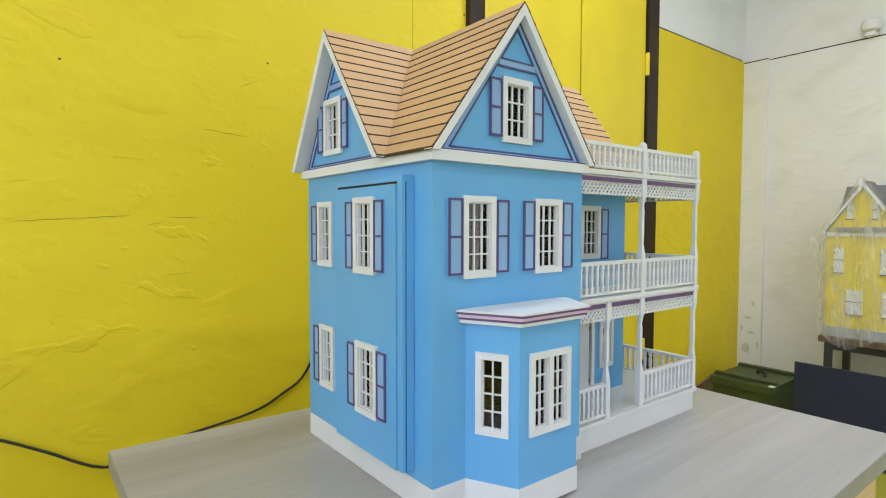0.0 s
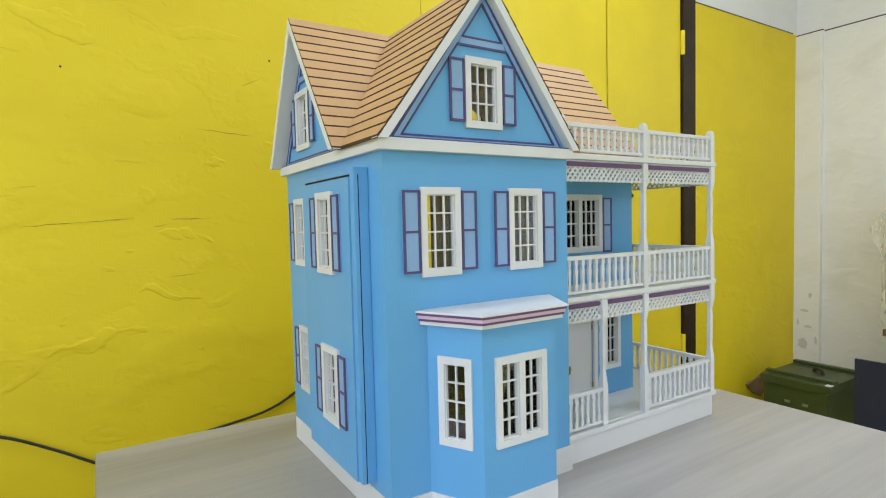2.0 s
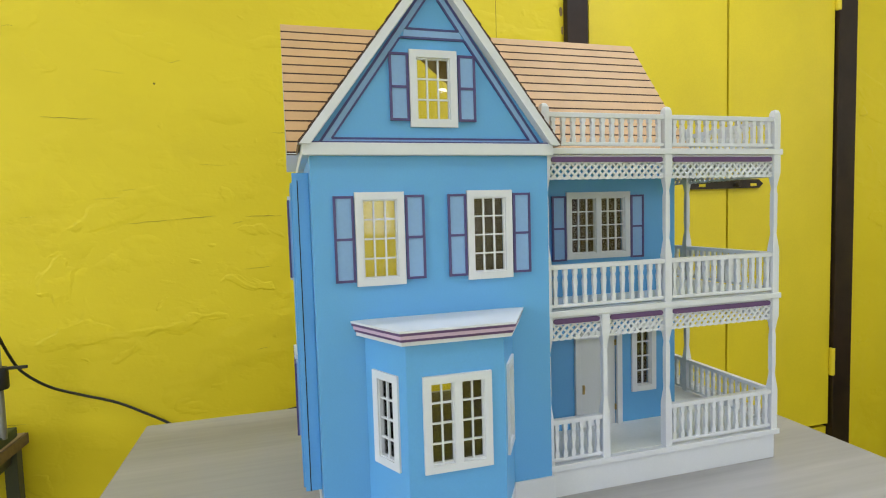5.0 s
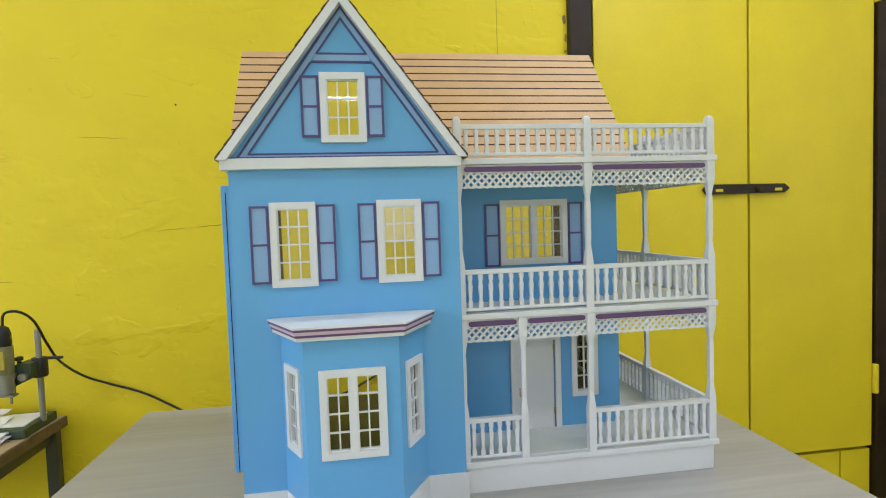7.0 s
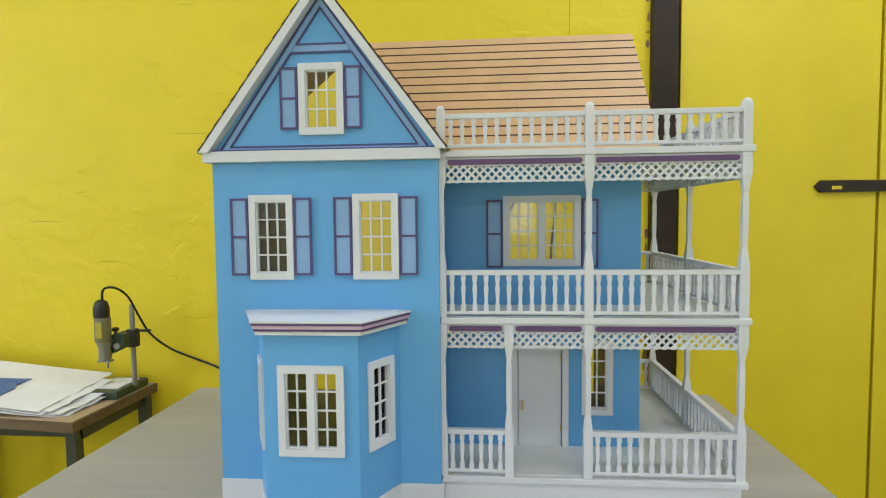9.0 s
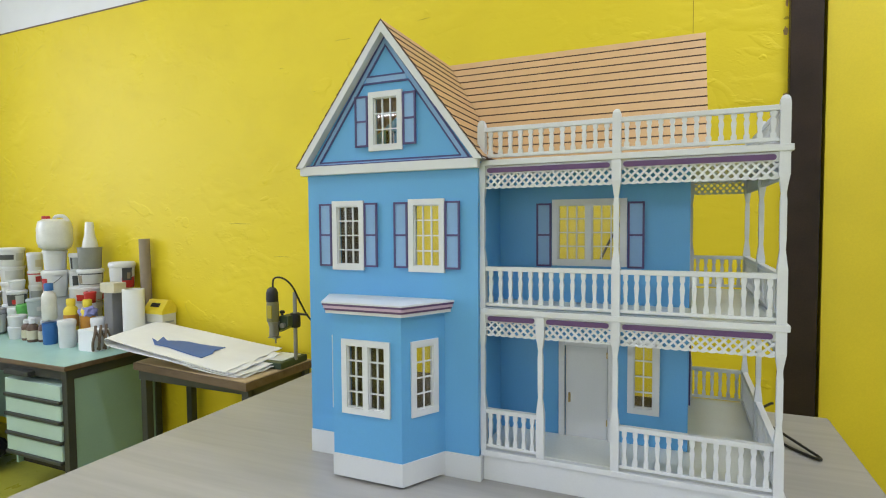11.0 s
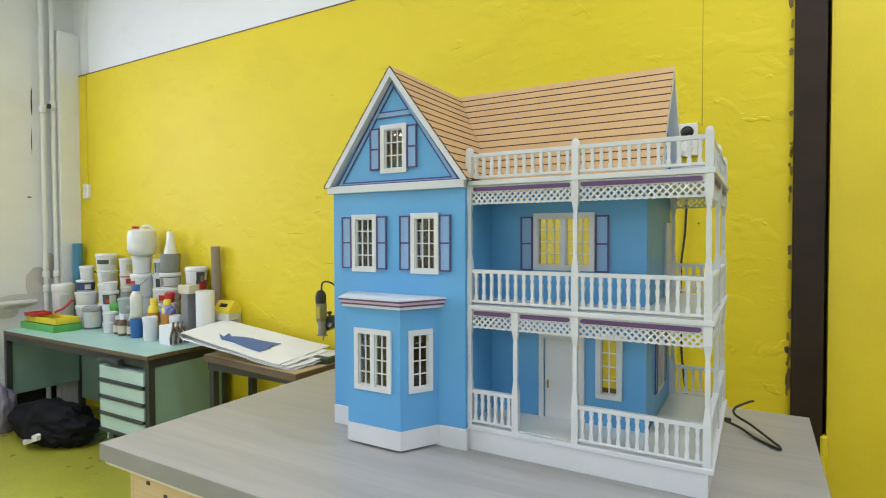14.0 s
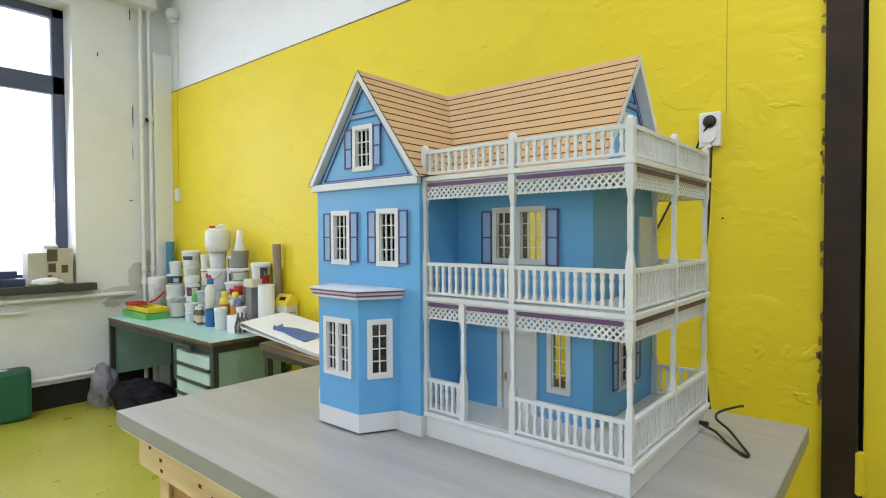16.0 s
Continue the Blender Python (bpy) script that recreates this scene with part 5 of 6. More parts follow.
DARK_LABEL, GREY_LABEL = tint("dark_printed_label", (0.06, 0.065, 0.07)), tint("grey_printed_label", (0.33, 0.36, 0.38))
RED, GREEN, LEMON = tint("red_plastic", (0.52, 0.03, 0.03)), tint("green_plastic", (0.10, 0.42, 0.09)), tint("yellow_plastic", (0.76, 0.60, 0.03))
ROYAL, NAVY_PL, TAN_CARD = tint("blue_plastic", (0.03, 0.14, 0.40)), tint("dark_blue_plastic", (0.03, 0.05, 0.12)), tint("grey_brown_card", (0.27, 0.22, 0.16), 0.8)
MURKY = clear("murky_translucent_plastic", (0.80, 0.82, 0.80), 0.25, 0.8)
MILK = tint("milky_plastic", (0.70, 0.71, 0.68), 0.35)

# stacks along the wall
PALE, CREAM = tint("pale_grey_label", (0.52, 0.54, 0.54)), tint("cream_label", (0.60, 0.56, 0.42))
WIDE_DARK = ((0.36, 0.62, -25, 70, DARK_LABEL), (0.30, 0.7, 40, 40, PALE))
tub(-12.27, 7.0, DZ, 0.30, 1.24, ((0.45, 0.72, 10, 50, PALE),), "white bucket with printed label on the desk")
tub(-11.30, 7.2, DZ, 0.31, 0.63)
tub(-11.31, 7.2, DZ + 0.63, 0.32, 0.39, (), "low white paint tub with rounded lid")
tub(-11.41, 7.22, DZ + 1.02, 0.25, 0.35, ((0.1, 0.78, 0, 200, NAVY_PL), (0.2, 0.6, 15, 40, PALE)), "low paint tub with dark blue label")
tub(-11.33, 7.22, DZ + 1.37, 0.20, 0.42)
tub(-10.70, 7.48, DZ, 0.25, 0.70, ((0.1, 0.75, 10, 120, GREY_LABEL),), "white paint tub with grey label")
tub(-10.70, 7.48, DZ + 0.70, 0.26, 0.58, ((0.1, 0.7, 30, 90, DARK_LABEL),), "white paint tub with dark label")
tub(-10.70, 7.48, DZ + 1.28, 0.28, 0.40, ((0.15, 0.72, 10, 90, PALE),), "white paint tub with pale label")
tub(-10.68, 7.46, DZ + 1.68, 0.30, 0.48, WIDE_DARK, "wide white paint tub with dark printed label")
tub(-10.05, 7.2, DZ, 0.21, 0.68)
tub(-10.03, 7.2, DZ + 0.68, 0.22, 0.43, ((0.1, 0.75, -5, 140, DARK_LABEL), (0.15, 0.7, 15, 50, PALE), (0.2, 0.45, -20, 22, RED)), "white tub with red and black label")
tub(-10.02, 7.2, DZ + 1.11, 0.18, 0.25)
tub(-9.82, 7.54, DZ, 0.16, 0.70, (), "plain white plastic jar")
tub(-9.82, 7.54, DZ + 0.70, 0.17, 0.52, ((0.1, 0.7, 0, 100, GREY_LABEL),), "white jar with grey label")
tub(-9.82, 7.54, DZ + 1.22, 0.18, 0.36, ((0.72, 0.8, 0, 200, RED), (0.2, 0.6, 20, 50, RED)), "white tub with red stripe")
tub(-9.87, 7.56, DZ + 1.58, 0.18, 0.46, ((0.2, 0.6, 30, 60, CREAM),), "white tub with cream label")
tub(-8.77, 7.45, DZ, 0.27, 1.00)
milk_bucket = tub(-8.68, 7.32, DZ + 1.00, 0.29, 0.64, ((0.25, 0.7, -60, 40, RED),), "tall white bucket with wire handle")
tub(-8.73, 7.36, DZ + 1.64, 0.26, 0.50)
tub(-8.35, 7.62, DZ, 0.17, 1.16, (), "tall plain white jar")
tub(-8.35, 7.62, DZ + 1.16, 0.18, 0.46, ((0.15, 0.72, 10, 90, DARK_LABEL), (0.2, 0.5, 30, 30, TAN_CARD)), "white tub with dark picture label")
tub(-8.27, 7.60, DZ + 1.62, 0.18, 0.42, ((0.1, 0.76, -20, 80, GREY_LABEL), (0.1, 0.76, -50, 16, DARK_LABEL)), "small white tub with grey label")
tub(-7.65, 7.42, DZ, 0.30, 0.92)
tub(-7.65, 7.42, DZ + 0.92, 0.38, 0.36, ((0.1, 0.5, 10, 110, RED), (0.12, 0.6, 25, 50, PALE)), "wide low white tub with red label")
tub(-7.53, 7.42, DZ + 1.28, 0.28, 0.41, ((0.12, 0.76, -5, 130, DARK_LABEL), (0.16, 0.70, -2, 112, PALE), (0.2, 0.66, -58, 26, TAN_CARD)), "wide white tub with dark-framed label")
tub(-6.60, 7.54, DZ, 0.27, 1.27, (), "tall brown cardboard drum standing on the desk", lid=False, body=TAN_CARD, name="cardboard_drum")
tub(-6.57, 7.52, DZ + 1.27, 0.28, 0.60, ((0.02, 0.42, 25, 70, RED), (0.3, 0.78, 15, 46, DARK_LABEL), (0.36, 0.6, 22, 16, TAN_CARD)), "white paint tub with red and dark label")

can = thing("canister", (-8.64, 7.32, DZ + 2.14), "translucent white plastic canister with red cap", "canister", "containers on the desk")
part("body", lathe(mesh(), -8.64, 7.32, [(0.27, DZ + 2.14), (0.36, DZ + 2.20), (0.40, DZ + 2.34), (0.40, DZ + 2.66), (0.36, DZ + 2.82), (0.24, DZ + 2.88)], 24, 0.9), MILK, can, "", True)
part("cap", lathe(mesh(), -8.79, 7.22, [(0.09, DZ + 2.84), (0.09, DZ + 2.94), (0.08, DZ + 2.95)], 14), RED, can, "red screw cap", True)
part("grip", sweep(mesh(), [(-8.65, 7.32, DZ + 2.86), (-8.60, 7.34, DZ + 2.94), (-8.45, 7.42, DZ + 2.94), (-8.35, 7.48, DZ + 2.80)], 0.045), MILK, can)
jg = thing("plastic_jug", (-7.53, 7.42, DZ + 1.69), "murky grey translucent plastic jug", "jug", "containers on the desk")
part("body", lathe(mesh(), -7.53, 7.42, [(0.21, DZ + 1.69), (0.23, DZ + 1.72), (0.25, DZ + 2.12), (0.26, DZ + 2.2), (0.23, DZ + 2.2)], 20), tint("grey_murky_plastic", (0.25, 0.26, 0.25)), jg, "", True)
part("bottle_neck", lathe(mesh(), -7.51, 7.42, [(0.17, DZ + 2.2), (0.16, DZ + 2.3), (0.11, DZ + 2.5), (0.09, DZ + 2.78), (0.075, DZ + 2.8)], 16), MILK, jg, "white bottle standing in it", True)


def tube_roll(x, y, z, r, h, mat, label, lean=0.0):
    bm = mesh()
    seg = 20
    rings = []
    for rr, zz in ((r, z), (r, z + h), (r * 0.82, z + h), (r * 0.82, z + 0.05)):
        rings.append([bm.verts.new((x + lean * (zz - z) + rr * math.cos(2 * math.pi * k / seg), y + rr * math.sin(2 * math.pi * k / seg), zz)) for k in range(seg)])
    for a, b in zip(rings, rings[1:]):
        for k in range(seg):
            bm.faces.new((a[k], a[(k + 1) % seg], b[(k + 1) % seg], b[k]))
    bm.faces.new(rings[0][::-1])
    bm.faces.new(rings[-1])
    tagged(part("tube", bm, mat, None, "", True), label, "tube")


tube_roll(-12.63, 7.58, DZ, 0.14, 2.45, tint("pale_blue_film", (0.06, 0.25, 0.42)), "blue rolled film tube standing in the corner", 0.03)
tube_roll(-5.94, 7.66, DZ, 0.115, 2.40, TAN_CARD, "grey-brown cardboard tube standing against the wall", -0.02)
tube_roll(-5.80, 7.2, DZ, 0.22, 1.30, PAPER, "thick roll of white paper standing upright")
tagged(part("grey_box", box(mesh(), -6.47, -6.19, 6.98, 7.24, DZ, DZ + 1.22, 0.02), tint("grey_plastic", (0.20, 0.20, 0.21))), "tall narrow grey plastic box", "box")
tagged(part("card_box", box(mesh(), -6.51, -6.07, 6.94, 7.24, DZ + 1.22, DZ + 1.44, 0.01), CREAM), "small cream card box lying on a grey one", "box")
yb = thing("carton", (-5.49, 7.62, DZ), "yellow and white card carton with carrying slot", "carton")
part("carton_body", box(mesh(), -5.79, -5.21, 7.44, 7.80, DZ, DZ + 0.72, 0.008), tint("carton_white", (0.62, 0.62, 0.56)), yb)
part("carton_top", prism(mesh(), [(7.43, DZ + 0.72), (7.81, DZ + 0.72), (7.81, DZ + 0.86), (7.68, DZ + 1.02), (7.60, DZ + 1.02), (7.43, DZ + 0.80)], -5.80, -5.20, "x"), LEMON, yb, "yellow folded top")
part("slot", prism(mesh(), [(7.485, DZ + 0.872), (7.545, DZ + 0.949), (7.535, DZ + 0.956), (7.475, DZ + 0.879)], -5.63, -5.37, "x"), GAP, yb)
part("print_bar", box(mesh(), -5.21, -5.20, 7.50, 7.74, DZ + 0.52, DZ + 0.56), GREY_LABEL, yb)
part("print_bar", box(mesh(), -5.70, -5.40, 7.434, 7.442, DZ + 0.5, DZ + 0.54), GREY_LABEL, yb)

# front row
TIN_DARK = tint("tin_dark", (0.10, 0.11, 0.12), 0.3)
tub(-10.54, 6.95, DZ, 0.26, 0.64, ((0.08, 0.78, 0, 130, PALE), (0.35, 0.75, 10, 34, CREAM)), "tin with dark rims and pale label", body=TIN_DARK, lid_mat=tint("tin_grey", (0.30, 0.31, 0.32), 0.3), name="paint_tin")
tub(-9.37, 6.82, DZ, 0.20, 0.30)
tub(-9.37, 6.82, DZ + 0.30, 0.20, 0.27)
tub(-9.63, 7.12, DZ, 0.16, 0.78, ((0.1, 0.5, 0, 120, GREEN),), "white jar with green lid", lid_mat=GREEN, body=GREEN)
tub(-8.83, 6.98, DZ, 0.20, 0.57)
tub(-8.81, 6.98, DZ + 0.57, 0.24, 0.42, ((0.3, 0.55, 15, 50, PALE),), "grey-blue paint tin with lid", body=tint("tin_bluegrey", (0.36, 0.42, 0.44)), lid_mat=tint("tin_bluegrey", (0.36, 0.42, 0.44)), name="paint_tin")
tub(-7.96, 6.72, DZ, 0.165, 0.58, (), "blue plastic jar without lid", lid=False, body=ROYAL, name="jar")
tub(-7.23, 6.64, DZ, 0.18, 0.62)
part("handle", sweep(mesh(), [(-8.90, 7.13, DZ + 1.52), (-8.67, 7.0, DZ + 1.34), (-8.43, 7.10, DZ + 1.34), (-8.38, 7.30, DZ + 1.5)], 0.008), TIN_DARK, milk_bucket)


def bottle(x, y, z, r, h, body, cap, label, print_mat=None):
    b = thing("bottle", (x, y, z), label, "bottle", "containers on the desk")
    part("body", lathe(mesh(), x, y, [(r * 0.9, z), (r, z + 0.02), (r, z + h * 0.62), (r * 0.82, z + h * 0.72), (r * 0.5, z + h * 0.78), (r * 0.48, z + h * 0.8)], 18), body, b, "", True)
    part("cap", lathe(mesh(), x, y, [(r * 0.62, z + h * 0.8), (r * 0.62, z + h * 0.97), (r * 0.5, z + h)], 14), cap, b, "", True)
    if print_mat:
        wrap(x, y, z + h * 0.12, z + h * 0.5, r + 0.003, r + 0.003, -29, 150, print_mat, b)


bottle(-7.96, 6.72, DZ + 0.56, 0.15, 0.84, MILK, ROYAL, "translucent white plastic bottle with blue cap")
for x, y in ((-7.51, 6.92), (-7.01, 6.97)):
    tub(x, y, DZ, 0.15, 0.32, (), "small plain white tub with lid")
    bottle(x, y, DZ + 0.32, 0.15, 0.72, LEMON, LEMON, "yellow plastic bottle with orange label and screw cap", tint("orange_label", (0.50, 0.22, 0.03)))
tub(-7.25, 7.2, DZ, 0.14, 0.92, (), "tall white jar with lid")
tub(-7.25, 7.2, DZ + 0.92, 0.13, 0.26, (), "red jar with red lid", body=RED, lid_mat=RED, name="jar")
for x, y, h in ((-8.95, 6.80, 0.50), (-8.60, 6.72, 0.54), (-8.37, 6.83, 0.52)):
    bottle(x, y, DZ, 0.12, h, tint("brown_label_glass", (0.13, 0.08, 0.06)), WHITE_TUB, "small brown bottle with pale label and white cap", CREAM)
pb = thing("tool_box", (-6.35, 6.65, DZ), "small white card box with pliers hung on its side", "box")
part("tray", box(mesh(), -6.65, -6.15, 6.5, 6.85, DZ, DZ + 0.46, 0.01), WHITE_MATT, pb)
for dx in (-0.14, -0.02, 0.10):
    part("plier_grip", sweep(mesh(), [(-6.11 + dx * 0.2, 6.62 + dx, DZ + 0.04), (-6.05 + dx * 0.2, 6.58 + dx, DZ + 0.22), (-6.09, 6.64 + dx, DZ + 0.40), (-6.15, 6.70 + dx, DZ + 0.56)], 0.028), tint("rusty_grip", (0.12, 0.08, 0.05)), pb)
    part("plier_grip", sweep(mesh(), [(-6.09 + dx * 0.2, 6.70 + dx, DZ + 0.05), (-6.05, 6.72 + dx, DZ + 0.24), (-6.11, 6.68 + dx, DZ + 0.44)], 0.022), tint("rusty_grip", (0.12, 0.08, 0.05)), pb)
rag = mesh()
bmesh.ops.create_icosphere(rag, subdivisions=4, radius=0.2)
for v in rag.verts:
    v.co += v.co.normalized() * (0.07 * noise.noise(v.co * 9) + 0.02 * noise.noise(v.co * 30))
    v.co = Vector((v.co.x * 1.1 - 7.0, v.co.y * 0.8 + 6.98, max(v.co.z, -0.12) * 0.75 + DZ + 0.74))
tagged(part("rag", rag, tint("lilac_cloth", (0.26, 0.27, 0.55), 0.9), None, "", True), "crumpled lilac cloth lying on containers", "cloth")
tub(-6.67, 6.98, DZ, 0.16, 0.65, ((0.2, 0.7, 0, 100, PALE),), "small white tub with pale label")
br = thing("paint_brush", (-11.75, 6.62, DZ + 0.35), "red-handled paint brush leaning on a bucket", "brush")
part("grip", sweep(mesh(), [(-11.90, 6.6, DZ + 0.42), (-11.65, 6.72, DZ + 0.55), (-11.55, 6.92, DZ + 0.78)], 0.035), RED, br)


def tray(x0, x1, y0, y1, z, h, mat, label):
    """A sloping paint tray with a rim."""
    t = thing("paint_tray", ((x0 + x1) / 2, (y0 + y1) / 2, z), label, "tray", "paint trays")
    part("basin", box(mesh(), x0 + 0.04, x1 - 0.04, y0 + 0.04, y1 - 0.04, z, z + 0.05, 0.01), mat, t)
    for nm, b in (("rim", (x0, x1, y0, y0 + 0.05)), ("rim", (x0, x1, y1 - 0.05, y1)), ("rim", (x0, x0 + 0.05, y0 + 0.05, y1 - 0.05)), ("rim", (x1 - 0.05, x1, y0 + 0.05, y1 - 0.05))):
        part(nm, box(mesh(), *b, z, z + h, 0.01), mat, t)


tray(-12.50, -10.60, 5.95, 6.7, DZ, 0.2, GREEN, "green plastic paint tray on the desk")
tray(-12.38, -10.70, 6.05, 6.7, DZ + 0.2, 0.16, LEMON, "yellow plastic paint tray on a green one")
tray(-12.38, -11.85, 6.0, 6.5, DZ + 0.36, 0.1, RED, "small red plastic tray")
tagged(part("hose", sweep(mesh(), [(-11.85, 7.4, DZ + 0.9), (-11.65, 7.4, DZ + 1.35), (-11.25, 7.4, DZ + 1.6), (-10.85, 7.4, DZ + 1.5)], 0.03), CABLE), "black hose behind the containers", "hose")

# ---- along the left wall ----
for n, (y, top) in enumerate(((6.86, ZC), (7.15, ZC))):
    pp = thing("heating_pipe", (XL + 0.2, y, FLOOR), "white painted vertical heating pipe", "pipe", "heating pipes")
    part("pipe", lathe(mesh(), XL + 0.22, y, [(0.068, FLOOR), (0.068, top)], 14), WHITE_MATT, pp, "", True)
    for z in (-0.2, 0.25, 5.35 + 0.2 * n):
        part("coupling", lathe(mesh(), XL + 0.22, y, [(0.07, z), (0.10, z + 0.03), (0.10, z + 0.2), (0.07, z + 0.23)], 12), WHITE_MATT, pp, "", True)
ROUGH = plaster("rough_grey_white_plaster", (0.60, 0.59, 0.55), (0.32, 0.30, 0.26), 0.9, 0.05, 0.8)


def patch(y, z, w, h, seed):
    """A lumpy broken patch of plaster on the left wall."""
    rnd = random.Random(seed)
    pts = [(y + w / 2 * rnd.uniform(0.65, 1) * math.cos(2 * math.pi * k / 14), z + h / 2 * rnd.uniform(0.65, 1) * math.sin(2 * math.pi * k / 14)) for k in range(14)]
    part("plaster_patch", prism(mesh(), pts, XL - 0.02, XL + 0.02 + 0.03 * rnd.random(), "x"), ROUGH, bpy.data.objects["wall_left"])


for n, (y, z, w, h) in enumerate(((6.7, 0.1, 0.9, 1.1), (6.2, -0.4, 1.3, 0.5), (7.1, 0.6, 0.5, 0.9), (5.9, -0.75, 0.7, 0.35), (5.5, -2.95, 1.0, 0.25))):
    patch(y, z, w, h, 60 + n)
for y, z, w, h in ((6.66, 5.7, 0.05, 1.0), (6.64, 4.5, 0.03, 0.9), (6.55, 2.75, 0.16, 0.05), (5.6, 7.6, 0.05, 0.2), (6.62, 9.2, 0.05, 0.5)):
    rnd = random.Random(int(z * 10))
    scar = [(y + w / 2 * rnd.uniform(0.4, 1) * math.cos(2 * math.pi * k / 14), z + h / 2 * rnd.uniform(0.7, 1) * math.sin(2 * math.pi * k / 14)) for k in range(14)]
    part("plaster_scar", prism(mesh(), scar, XL - 0.02, XL + 0.008, "x"), IRON, bpy.data.objects["wall_left"])
link = part("pipe_link", sweep(mesh(), [(XL + 0.22, 6.87, 5.66), (XL + 0.26, 7.0, 5.58), (XL + 0.22, 7.13, 5.5)], 0.045, 10), WHITE_MATT, bpy.data.objects["heating_pipe"], "small valve link between the pipes", True)
part("valve_knob", lathe(mesh(), XL + 0.3, 7.0, [(0.05, 5.52), (0.06, 5.55), (0.06, 5.62), (0.04, 5.66)], 10), IRON, link)
for z, y0, y1 in ((-3.0, -8.0, 6.6), (-0.45, -8.0, 6.6)):
    pp = thing("heating_pipe", (XL + 0.2, 0, z), "white painted horizontal heating pipe along the wall", "pipe", "heating pipes")
    part("pipe", sweep(mesh(), [(XL + 0.2, y0, z), (XL + 0.2, y1 * 0.5, z), (XL + 0.2, y1, z)], 0.075, 12), WHITE_MATT, pp, "", True)
    for y in (-4.0, 2.0, 5.4):
        part("clip", box(mesh(), XL, XL + 0.2, y, y + 0.05, z - 0.03, z + 0.03), WHITE_MATT, pp)
tagged(part("wall_ledge", box(mesh(), XL, XL + 0.2, 1.6, 3.5, -0.84, -0.76, 0.01), WHITE_MATT), "narrow white ledge on the wall", "ledge")
gc = thing("suitcase", (-12.85, 2.7, FLOOR), "dark green hard case standing on the floor", "case")
GREEN_CASE = material("dark_green_case", (0.02, 0.12, 0.075), 0.4, vary=0.08)
part("shell", box(mesh(), -12.90, -12.35, 1.9, 3.42, FLOOR + 0.03, -2.4, 0.14), GREEN_CASE, gc)
part("seam", box(mesh(), -12.64, -12.60, 1.895, 3.425, FLOOR + 0.08, -2.395, 0.14), STEEL_DARK, gc)
part("tag", box(mesh(), -12.57, -12.45, 2.6, 2.85, -2.405, -2.385), PAPER, gc)
for y in (2.1, 3.2):
    part("foot", box(mesh(), -12.75, -12.50, y - 0.08, y + 0.08, FLOOR, FLOOR + 0.05), STEEL_DARK, gc)


def lump(name, at, size, mat, label, category, seed, rough=0.16):
    """A soft slumped bag."""
    bm = mesh()
    bmesh.ops.create_icosphere(bm, subdivisions=4, radius=1.0)
    off = Vector((seed * 3.1, seed * 1.7, 0))
    for v in bm.verts:
        v.co *= 1 + rough * noise.noise(v.co * 1.6 + off) + rough * 0.4 * noise.noise(v.co * 5 + off)
        z = max(v.co.z, -0.75)
        v.co = Vector((at[0] + v.co.x * size[0], at[1] + v.co.y * size[1], at[2] + (z + 0.75) * size[2]))
    lowest = min(v.co.z for v in bm.verts)
    for v in bm.verts:
        v.co.z += at[2] - lowest
    return tagged(part(name, bm, mat, None, "", True), label, category)


lump("black_bag", (-10.15, 5.75, FLOOR), (1.45, 0.75, 0.6), material("black_nylon", (0.006, 0.006, 0.008), 0.75, vary=0.2, bump=0.4, bump_scale=40, gloss=0.2), "slumped black nylon bag on the floor under the desk", "bag", 1, 0.3)
lump("grey_bag", (-12.15, 5.25, FLOOR), (0.42, 0.4, 0.75), material("grey_lilac_plastic_bag", (0.22, 0.20, 0.25), 0.5, vary=0.2, bump=0.6, bump_scale=25), "crumpled grey plastic bag beside the desk leg", "bag", 2, 0.3)
part("label_card", prism(mesh(), [(-10.15, FLOOR + 0.22), (-10.08, FLOOR + 0.12), (-9.38, FLOOR + 0.36), (-9.34, FLOOR + 0.5), (-9.44, FLOOR + 0.52)], 4.97, 5.05, "y"), PAPER, bpy.data.objects["black_bag"], "white label card")
# on the sill
md = thing("card_model", (-13.25, 4.2, -0.004), "small cream card model house on the sill", "model")
CREAM = material("cream_card", (0.52, 0.49, 0.40), 0.7, vary=0.08)
part("body", box(mesh(), -13.80, -13.15, 3.55, 4.05, -0.004, 1.0, 0.01), CREAM, md)
part("body", box(mesh(), -13.75, -13.05, 4.05, 4.72, -0.004, 1.12, 0.01), CREAM, md)
for z0, z1, y0, y1 in ((0.72, 1.1, 4.02, 4.3), (0.38, 0.66, 4.05, 4.25), (0.02, 0.3, 4.04, 4.14), (0.35, 0.6, 4.4, 4.58)):
    part("opening", box(mesh(), -13.05, -13.04, y0, y1, z0, z1), tint("brown_hole", (0.10, 0.075, 0.05)), md)
for y, z in ((4.15, 1.12), (4.0, -0.0)):
    lump("cloth", (-13.15 if z > 0.5 else -12.95, y, z), (0.14, 0.2, 0.09) if z > 0.5 else (0.13, 0.42, 0.12), PAPER, "crumpled white paper lying on the sill", "paper", 5, 0.3)
for n, (z, y0, y1) in enumerate(((0.0, 2.2, 3.45), (0.24, 2.3, 3.3))):
    tagged(part("case_box", box(mesh(), -13.75, -13.00 - 0.2 * n, y0, y1, z, z + 0.22, 0.02), NAVY_PL), "flat dark blue box on the sill", "box")

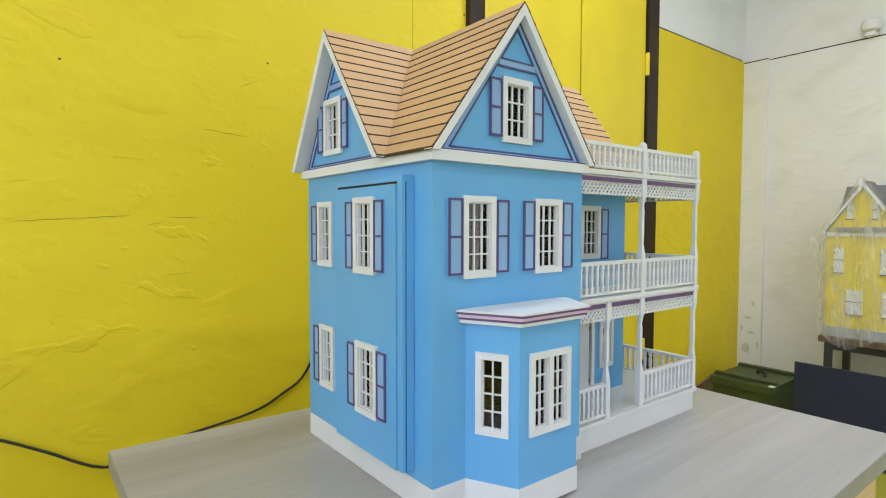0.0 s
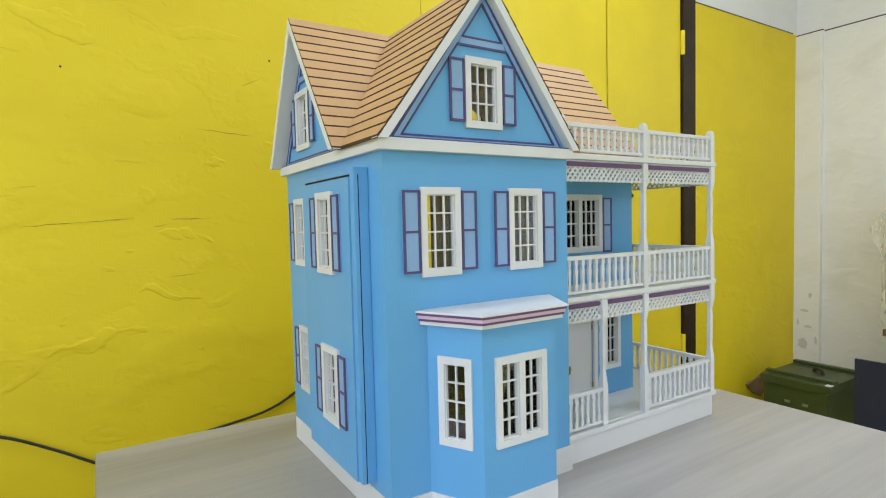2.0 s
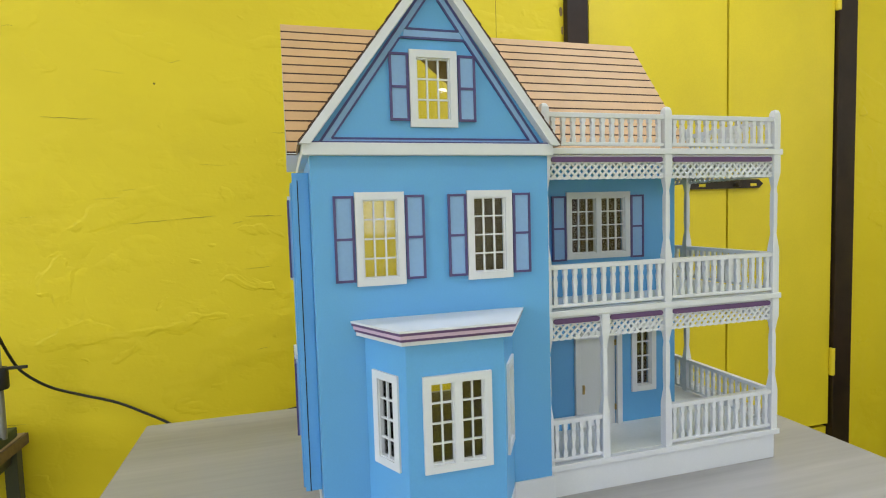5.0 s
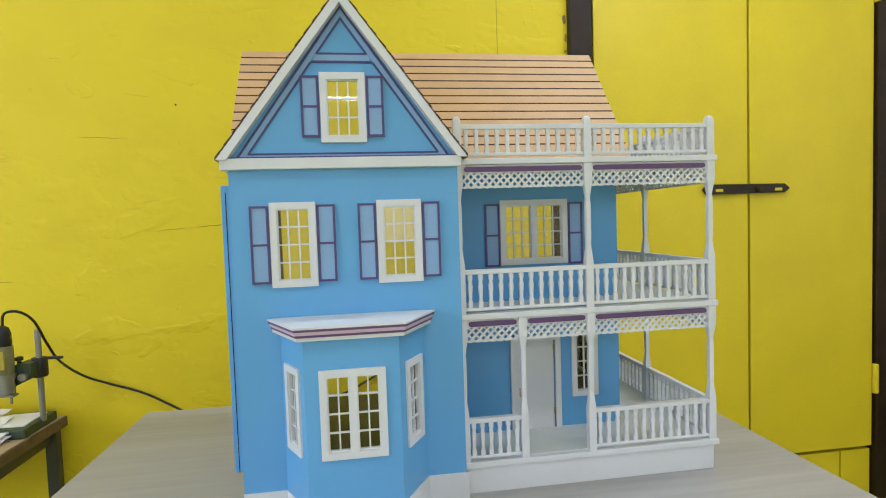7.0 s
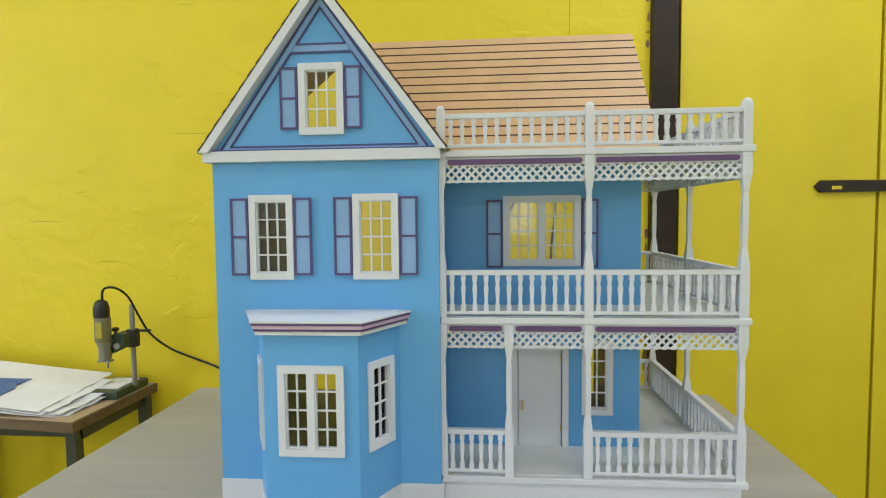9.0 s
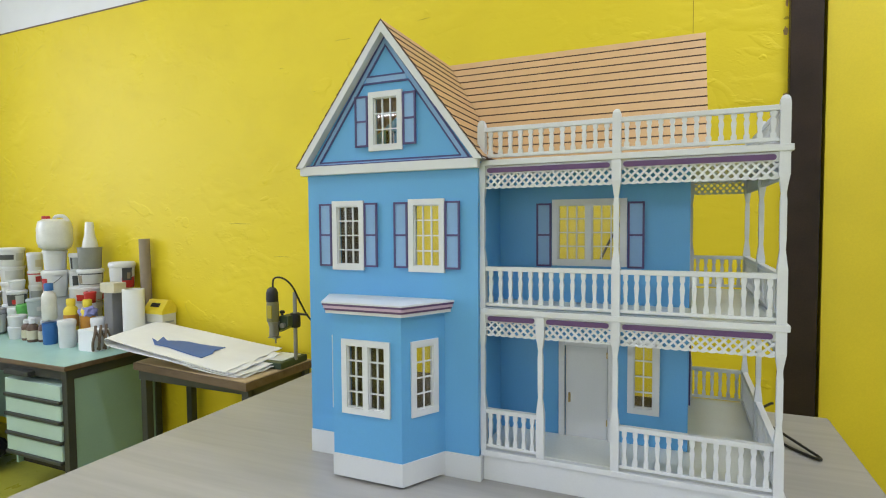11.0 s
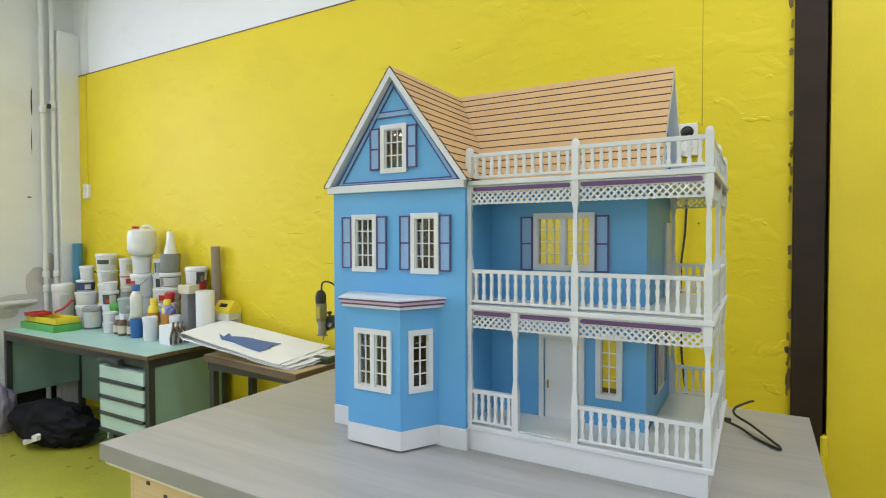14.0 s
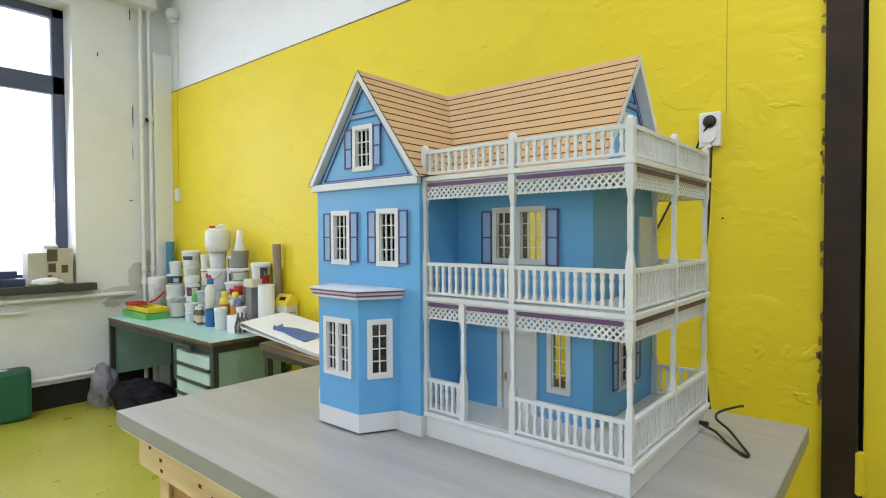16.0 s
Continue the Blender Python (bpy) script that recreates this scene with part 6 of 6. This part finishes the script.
# ---- right side of the room ----
CRATE = material("army_green_crate_paint", (0.045, 0.066, 0.022), 0.42, vary=0.12)
cr = thing("crate", (15.8, 6.27, FLOOR), "army green wooden crate with lid battens", "crate")
part("crate_body", box(mesh(), 14.8, 16.82, 5.54, 6.98, FLOOR, -2.72, 0.02), CRATE, cr)
part("lid", box(mesh(), 14.74, 16.88, 5.48, 7.04, -2.72, -2.52, 0.02), CRATE, cr)
for x in (15.0, 16.4):
    part("lid_batten", box(mesh(), x, x + 0.16, 5.48, 7.04, -2.52, -2.44, 0.015), CRATE, cr)
part("lid_handle", sweep(mesh(), [(15.7, 6.02, -2.52), (15.75, 6.07, -2.44), (15.9, 6.27, -2.44), (15.95, 6.32, -2.52)], 0.04), TOOL_BLACK, cr)
for y in (5.95, 6.35):
    part("catch", box(mesh(), 14.765, 14.80, y, y + 0.12, -3.12, -3.06, 0.008), TOOL_GREY, cr, "worn metal catch")
part("chipped_corner", box(mesh(), 14.80, 14.95, 5.475, 5.60, -2.52, -2.508), WHITE_MATT, cr, "pale chipped paint")
for n, (y, z, w, h) in enumerate(((7.55, -1.35, 0.3, 0.12), (7.72, -1.72, 0.08, 0.22), (7.45, -1.82, 0.26, 0.12), (7.6, -2.35, 0.36, 0.42), (7.24, -2.2, 0.1, 0.3), (7.4, -0.9, 0.12, 0.2))):
    rnd = random.Random(300 + n)
    pts = [(y + w / 2 * rnd.uniform(0.5, 1) * math.cos(2 * math.pi * k / 14), z + h / 2 * rnd.uniform(0.5, 1) * math.sin(2 * math.pi * k / 14)) for k in range(14)]
    part("plaster_patch", prism(mesh(), pts, XR - 0.134 - 0.004 * (n % 2), XR - 0.12, "x"), ROUGH, bpy.data.objects["pilaster"])
NAVY_BOARD = material("navy_blue_board", (0.014, 0.019, 0.056), 0.5, vary=0.08)
bb = prism(mesh(), [(15.02, FLOOR), (15.1, FLOOR), (15.1, -1.81), (15.02, -1.81)], 1.0, 5.10, "y")
tagged(part("blue_board", bb, NAVY_BOARD), "large navy blue board standing on edge", "board")
rt = thing("side_table", (17.2, 3.2, FLOOR), "small dark-legged table with brown top by the wall", "table")
part("tabletop", box(mesh(), 16.4, 18.2, 1.2, 5.06, -1.47, -1.31, 0.015), BROWN_WOOD, rt)
for x in (16.5, 17.95):
    for y in (1.3, 4.79):
        part("leg", box(mesh(), x, x + 0.16, y, y + 0.16, FLOOR, -1.47, 0.01), STEEL_DARK, rt)
part("frame_bar", box(mesh(), 16.5, 16.62, 1.46, 4.79, -1.65, -1.47), STEEL_DARK, rt)
YELLOW_TOY = material("yellow_toy_paint", (0.66, 0.55, 0.07), 0.45, vary=0.04)
GREY_ROOF = material("grey_toy_roof", (0.20, 0.20, 0.19), 0.6, vary=0.08)
yh = thing("yellow_dollhouse", (17.3, 3.8, -1.31), "yellow dollhouse with grey roof under plastic film", "dollhouse")
part("base", box(mesh(), 16.55, 18.1, 2.5, 4.85, -1.31, -1.05, 0.01), GREY_LABEL, yh)
part("wall", box(mesh(), 16.6, 18.05, 2.55, 4.80, -1.05, 1.4), YELLOW_TOY, yh)
part("roof", prism(mesh(), [(16.5, 1.4), (18.15, 1.4), (17.35, 2.58)], 2.4, 4.62, "y"), GREY_ROOF, yh)
part("gable_wall", prism(mesh(), [(3.25, 1.4), (4.81, 1.4), (4.03, 2.56)], 16.58, 17.3, "x"), YELLOW_TOY, yh)
for s in (-1, 1):
    part("roof_slope", prism(mesh(), [(4.03, 2.60), (4.03 + s * 0.88, 1.33), (4.03 + s * 0.88, 1.40), (4.03, 2.67)], 16.5, 17.35, "x"), GREY_ROOF, yh)
    part("rake_board", prism(mesh(), [(4.03, 2.52), (4.03 + s * 0.88, 1.26), (4.03 + s * 0.88, 1.36), (4.03, 2.63)], 16.46, 16.5, "x"), WHITE, yh)
part("eaves_band", box(mesh(), 16.55, 16.6, 2.55, 4.85, 1.28, 1.38), WHITE, yh)
for y, z, w, h in ((4.43, 0.35, 0.2, 0.62), (4.25, 1.72, 0.13, 0.42), (3.72, 1.72, 0.13, 0.42), (4.0, -0.7, 0.34, 0.62), (3.3, -0.7, 0.3, 0.62), (3.4, 0.35, 0.26, 0.62)):
    wd = part("window", box(mesh(), 16.57, 16.6, y, y + w, z, z + h), WHITE, yh)
    part("window_frame", box(mesh(), 16.562, 16.572, y - 0.02, y + w + 0.02, z - 0.025, z), PURPLE, wd)
    part("window_frame", box(mesh(), 16.562, 16.572, y - 0.02, y + w + 0.02, z + h / 2, z + h / 2 + 0.02), PURPLE, wd)
FILM = film("cloudy_plastic_film", 0.76, 0.85)
fb, nu, nv = mesh(), 26, 30
grid = []
for i in range(nu + 1):
    for j in range(nv + 1):
        f = j / nv
        side = 2 * i / nu - 1
        y = 4.03 + side * (0.06 + 0.82 * min(1.0, 2.6 * f) + 0.22 * math.exp(-((f - 0.42) / 0.12) ** 2) * (side > 0.6))
        fold = 0.10 * math.sin(9.0 * y + 2.2 * f) + 0.07 * noise.noise(Vector((y * 3, f * 4, 2)))
        top = 2.75
        z = top + (-1.1 - 0.5 * (1 - abs(side - 0.2)) - top) * f
        x = 16.42 - 0.10 * f + fold * min(1.0, 0.3 + f) - 0.05
        grid.append(fb.verts.new((x, y, z)))
for i in range(nu):
    for j in range(nv):
        a = i * (nv + 1) + j
        fb.faces.new((grid[a], grid[a + 1], grid[a + nv + 2], grid[a + nv + 1]))
film_ob = part("plastic_film", fb, FILM, None, "", True)
film_ob.visible_shadow = False
for ob in (yh, film_ob):
    ob.location.y += 0.18 * U
tagged(film_ob, "cloudy translucent plastic film draped over a yellow dollhouse", "plastic film")
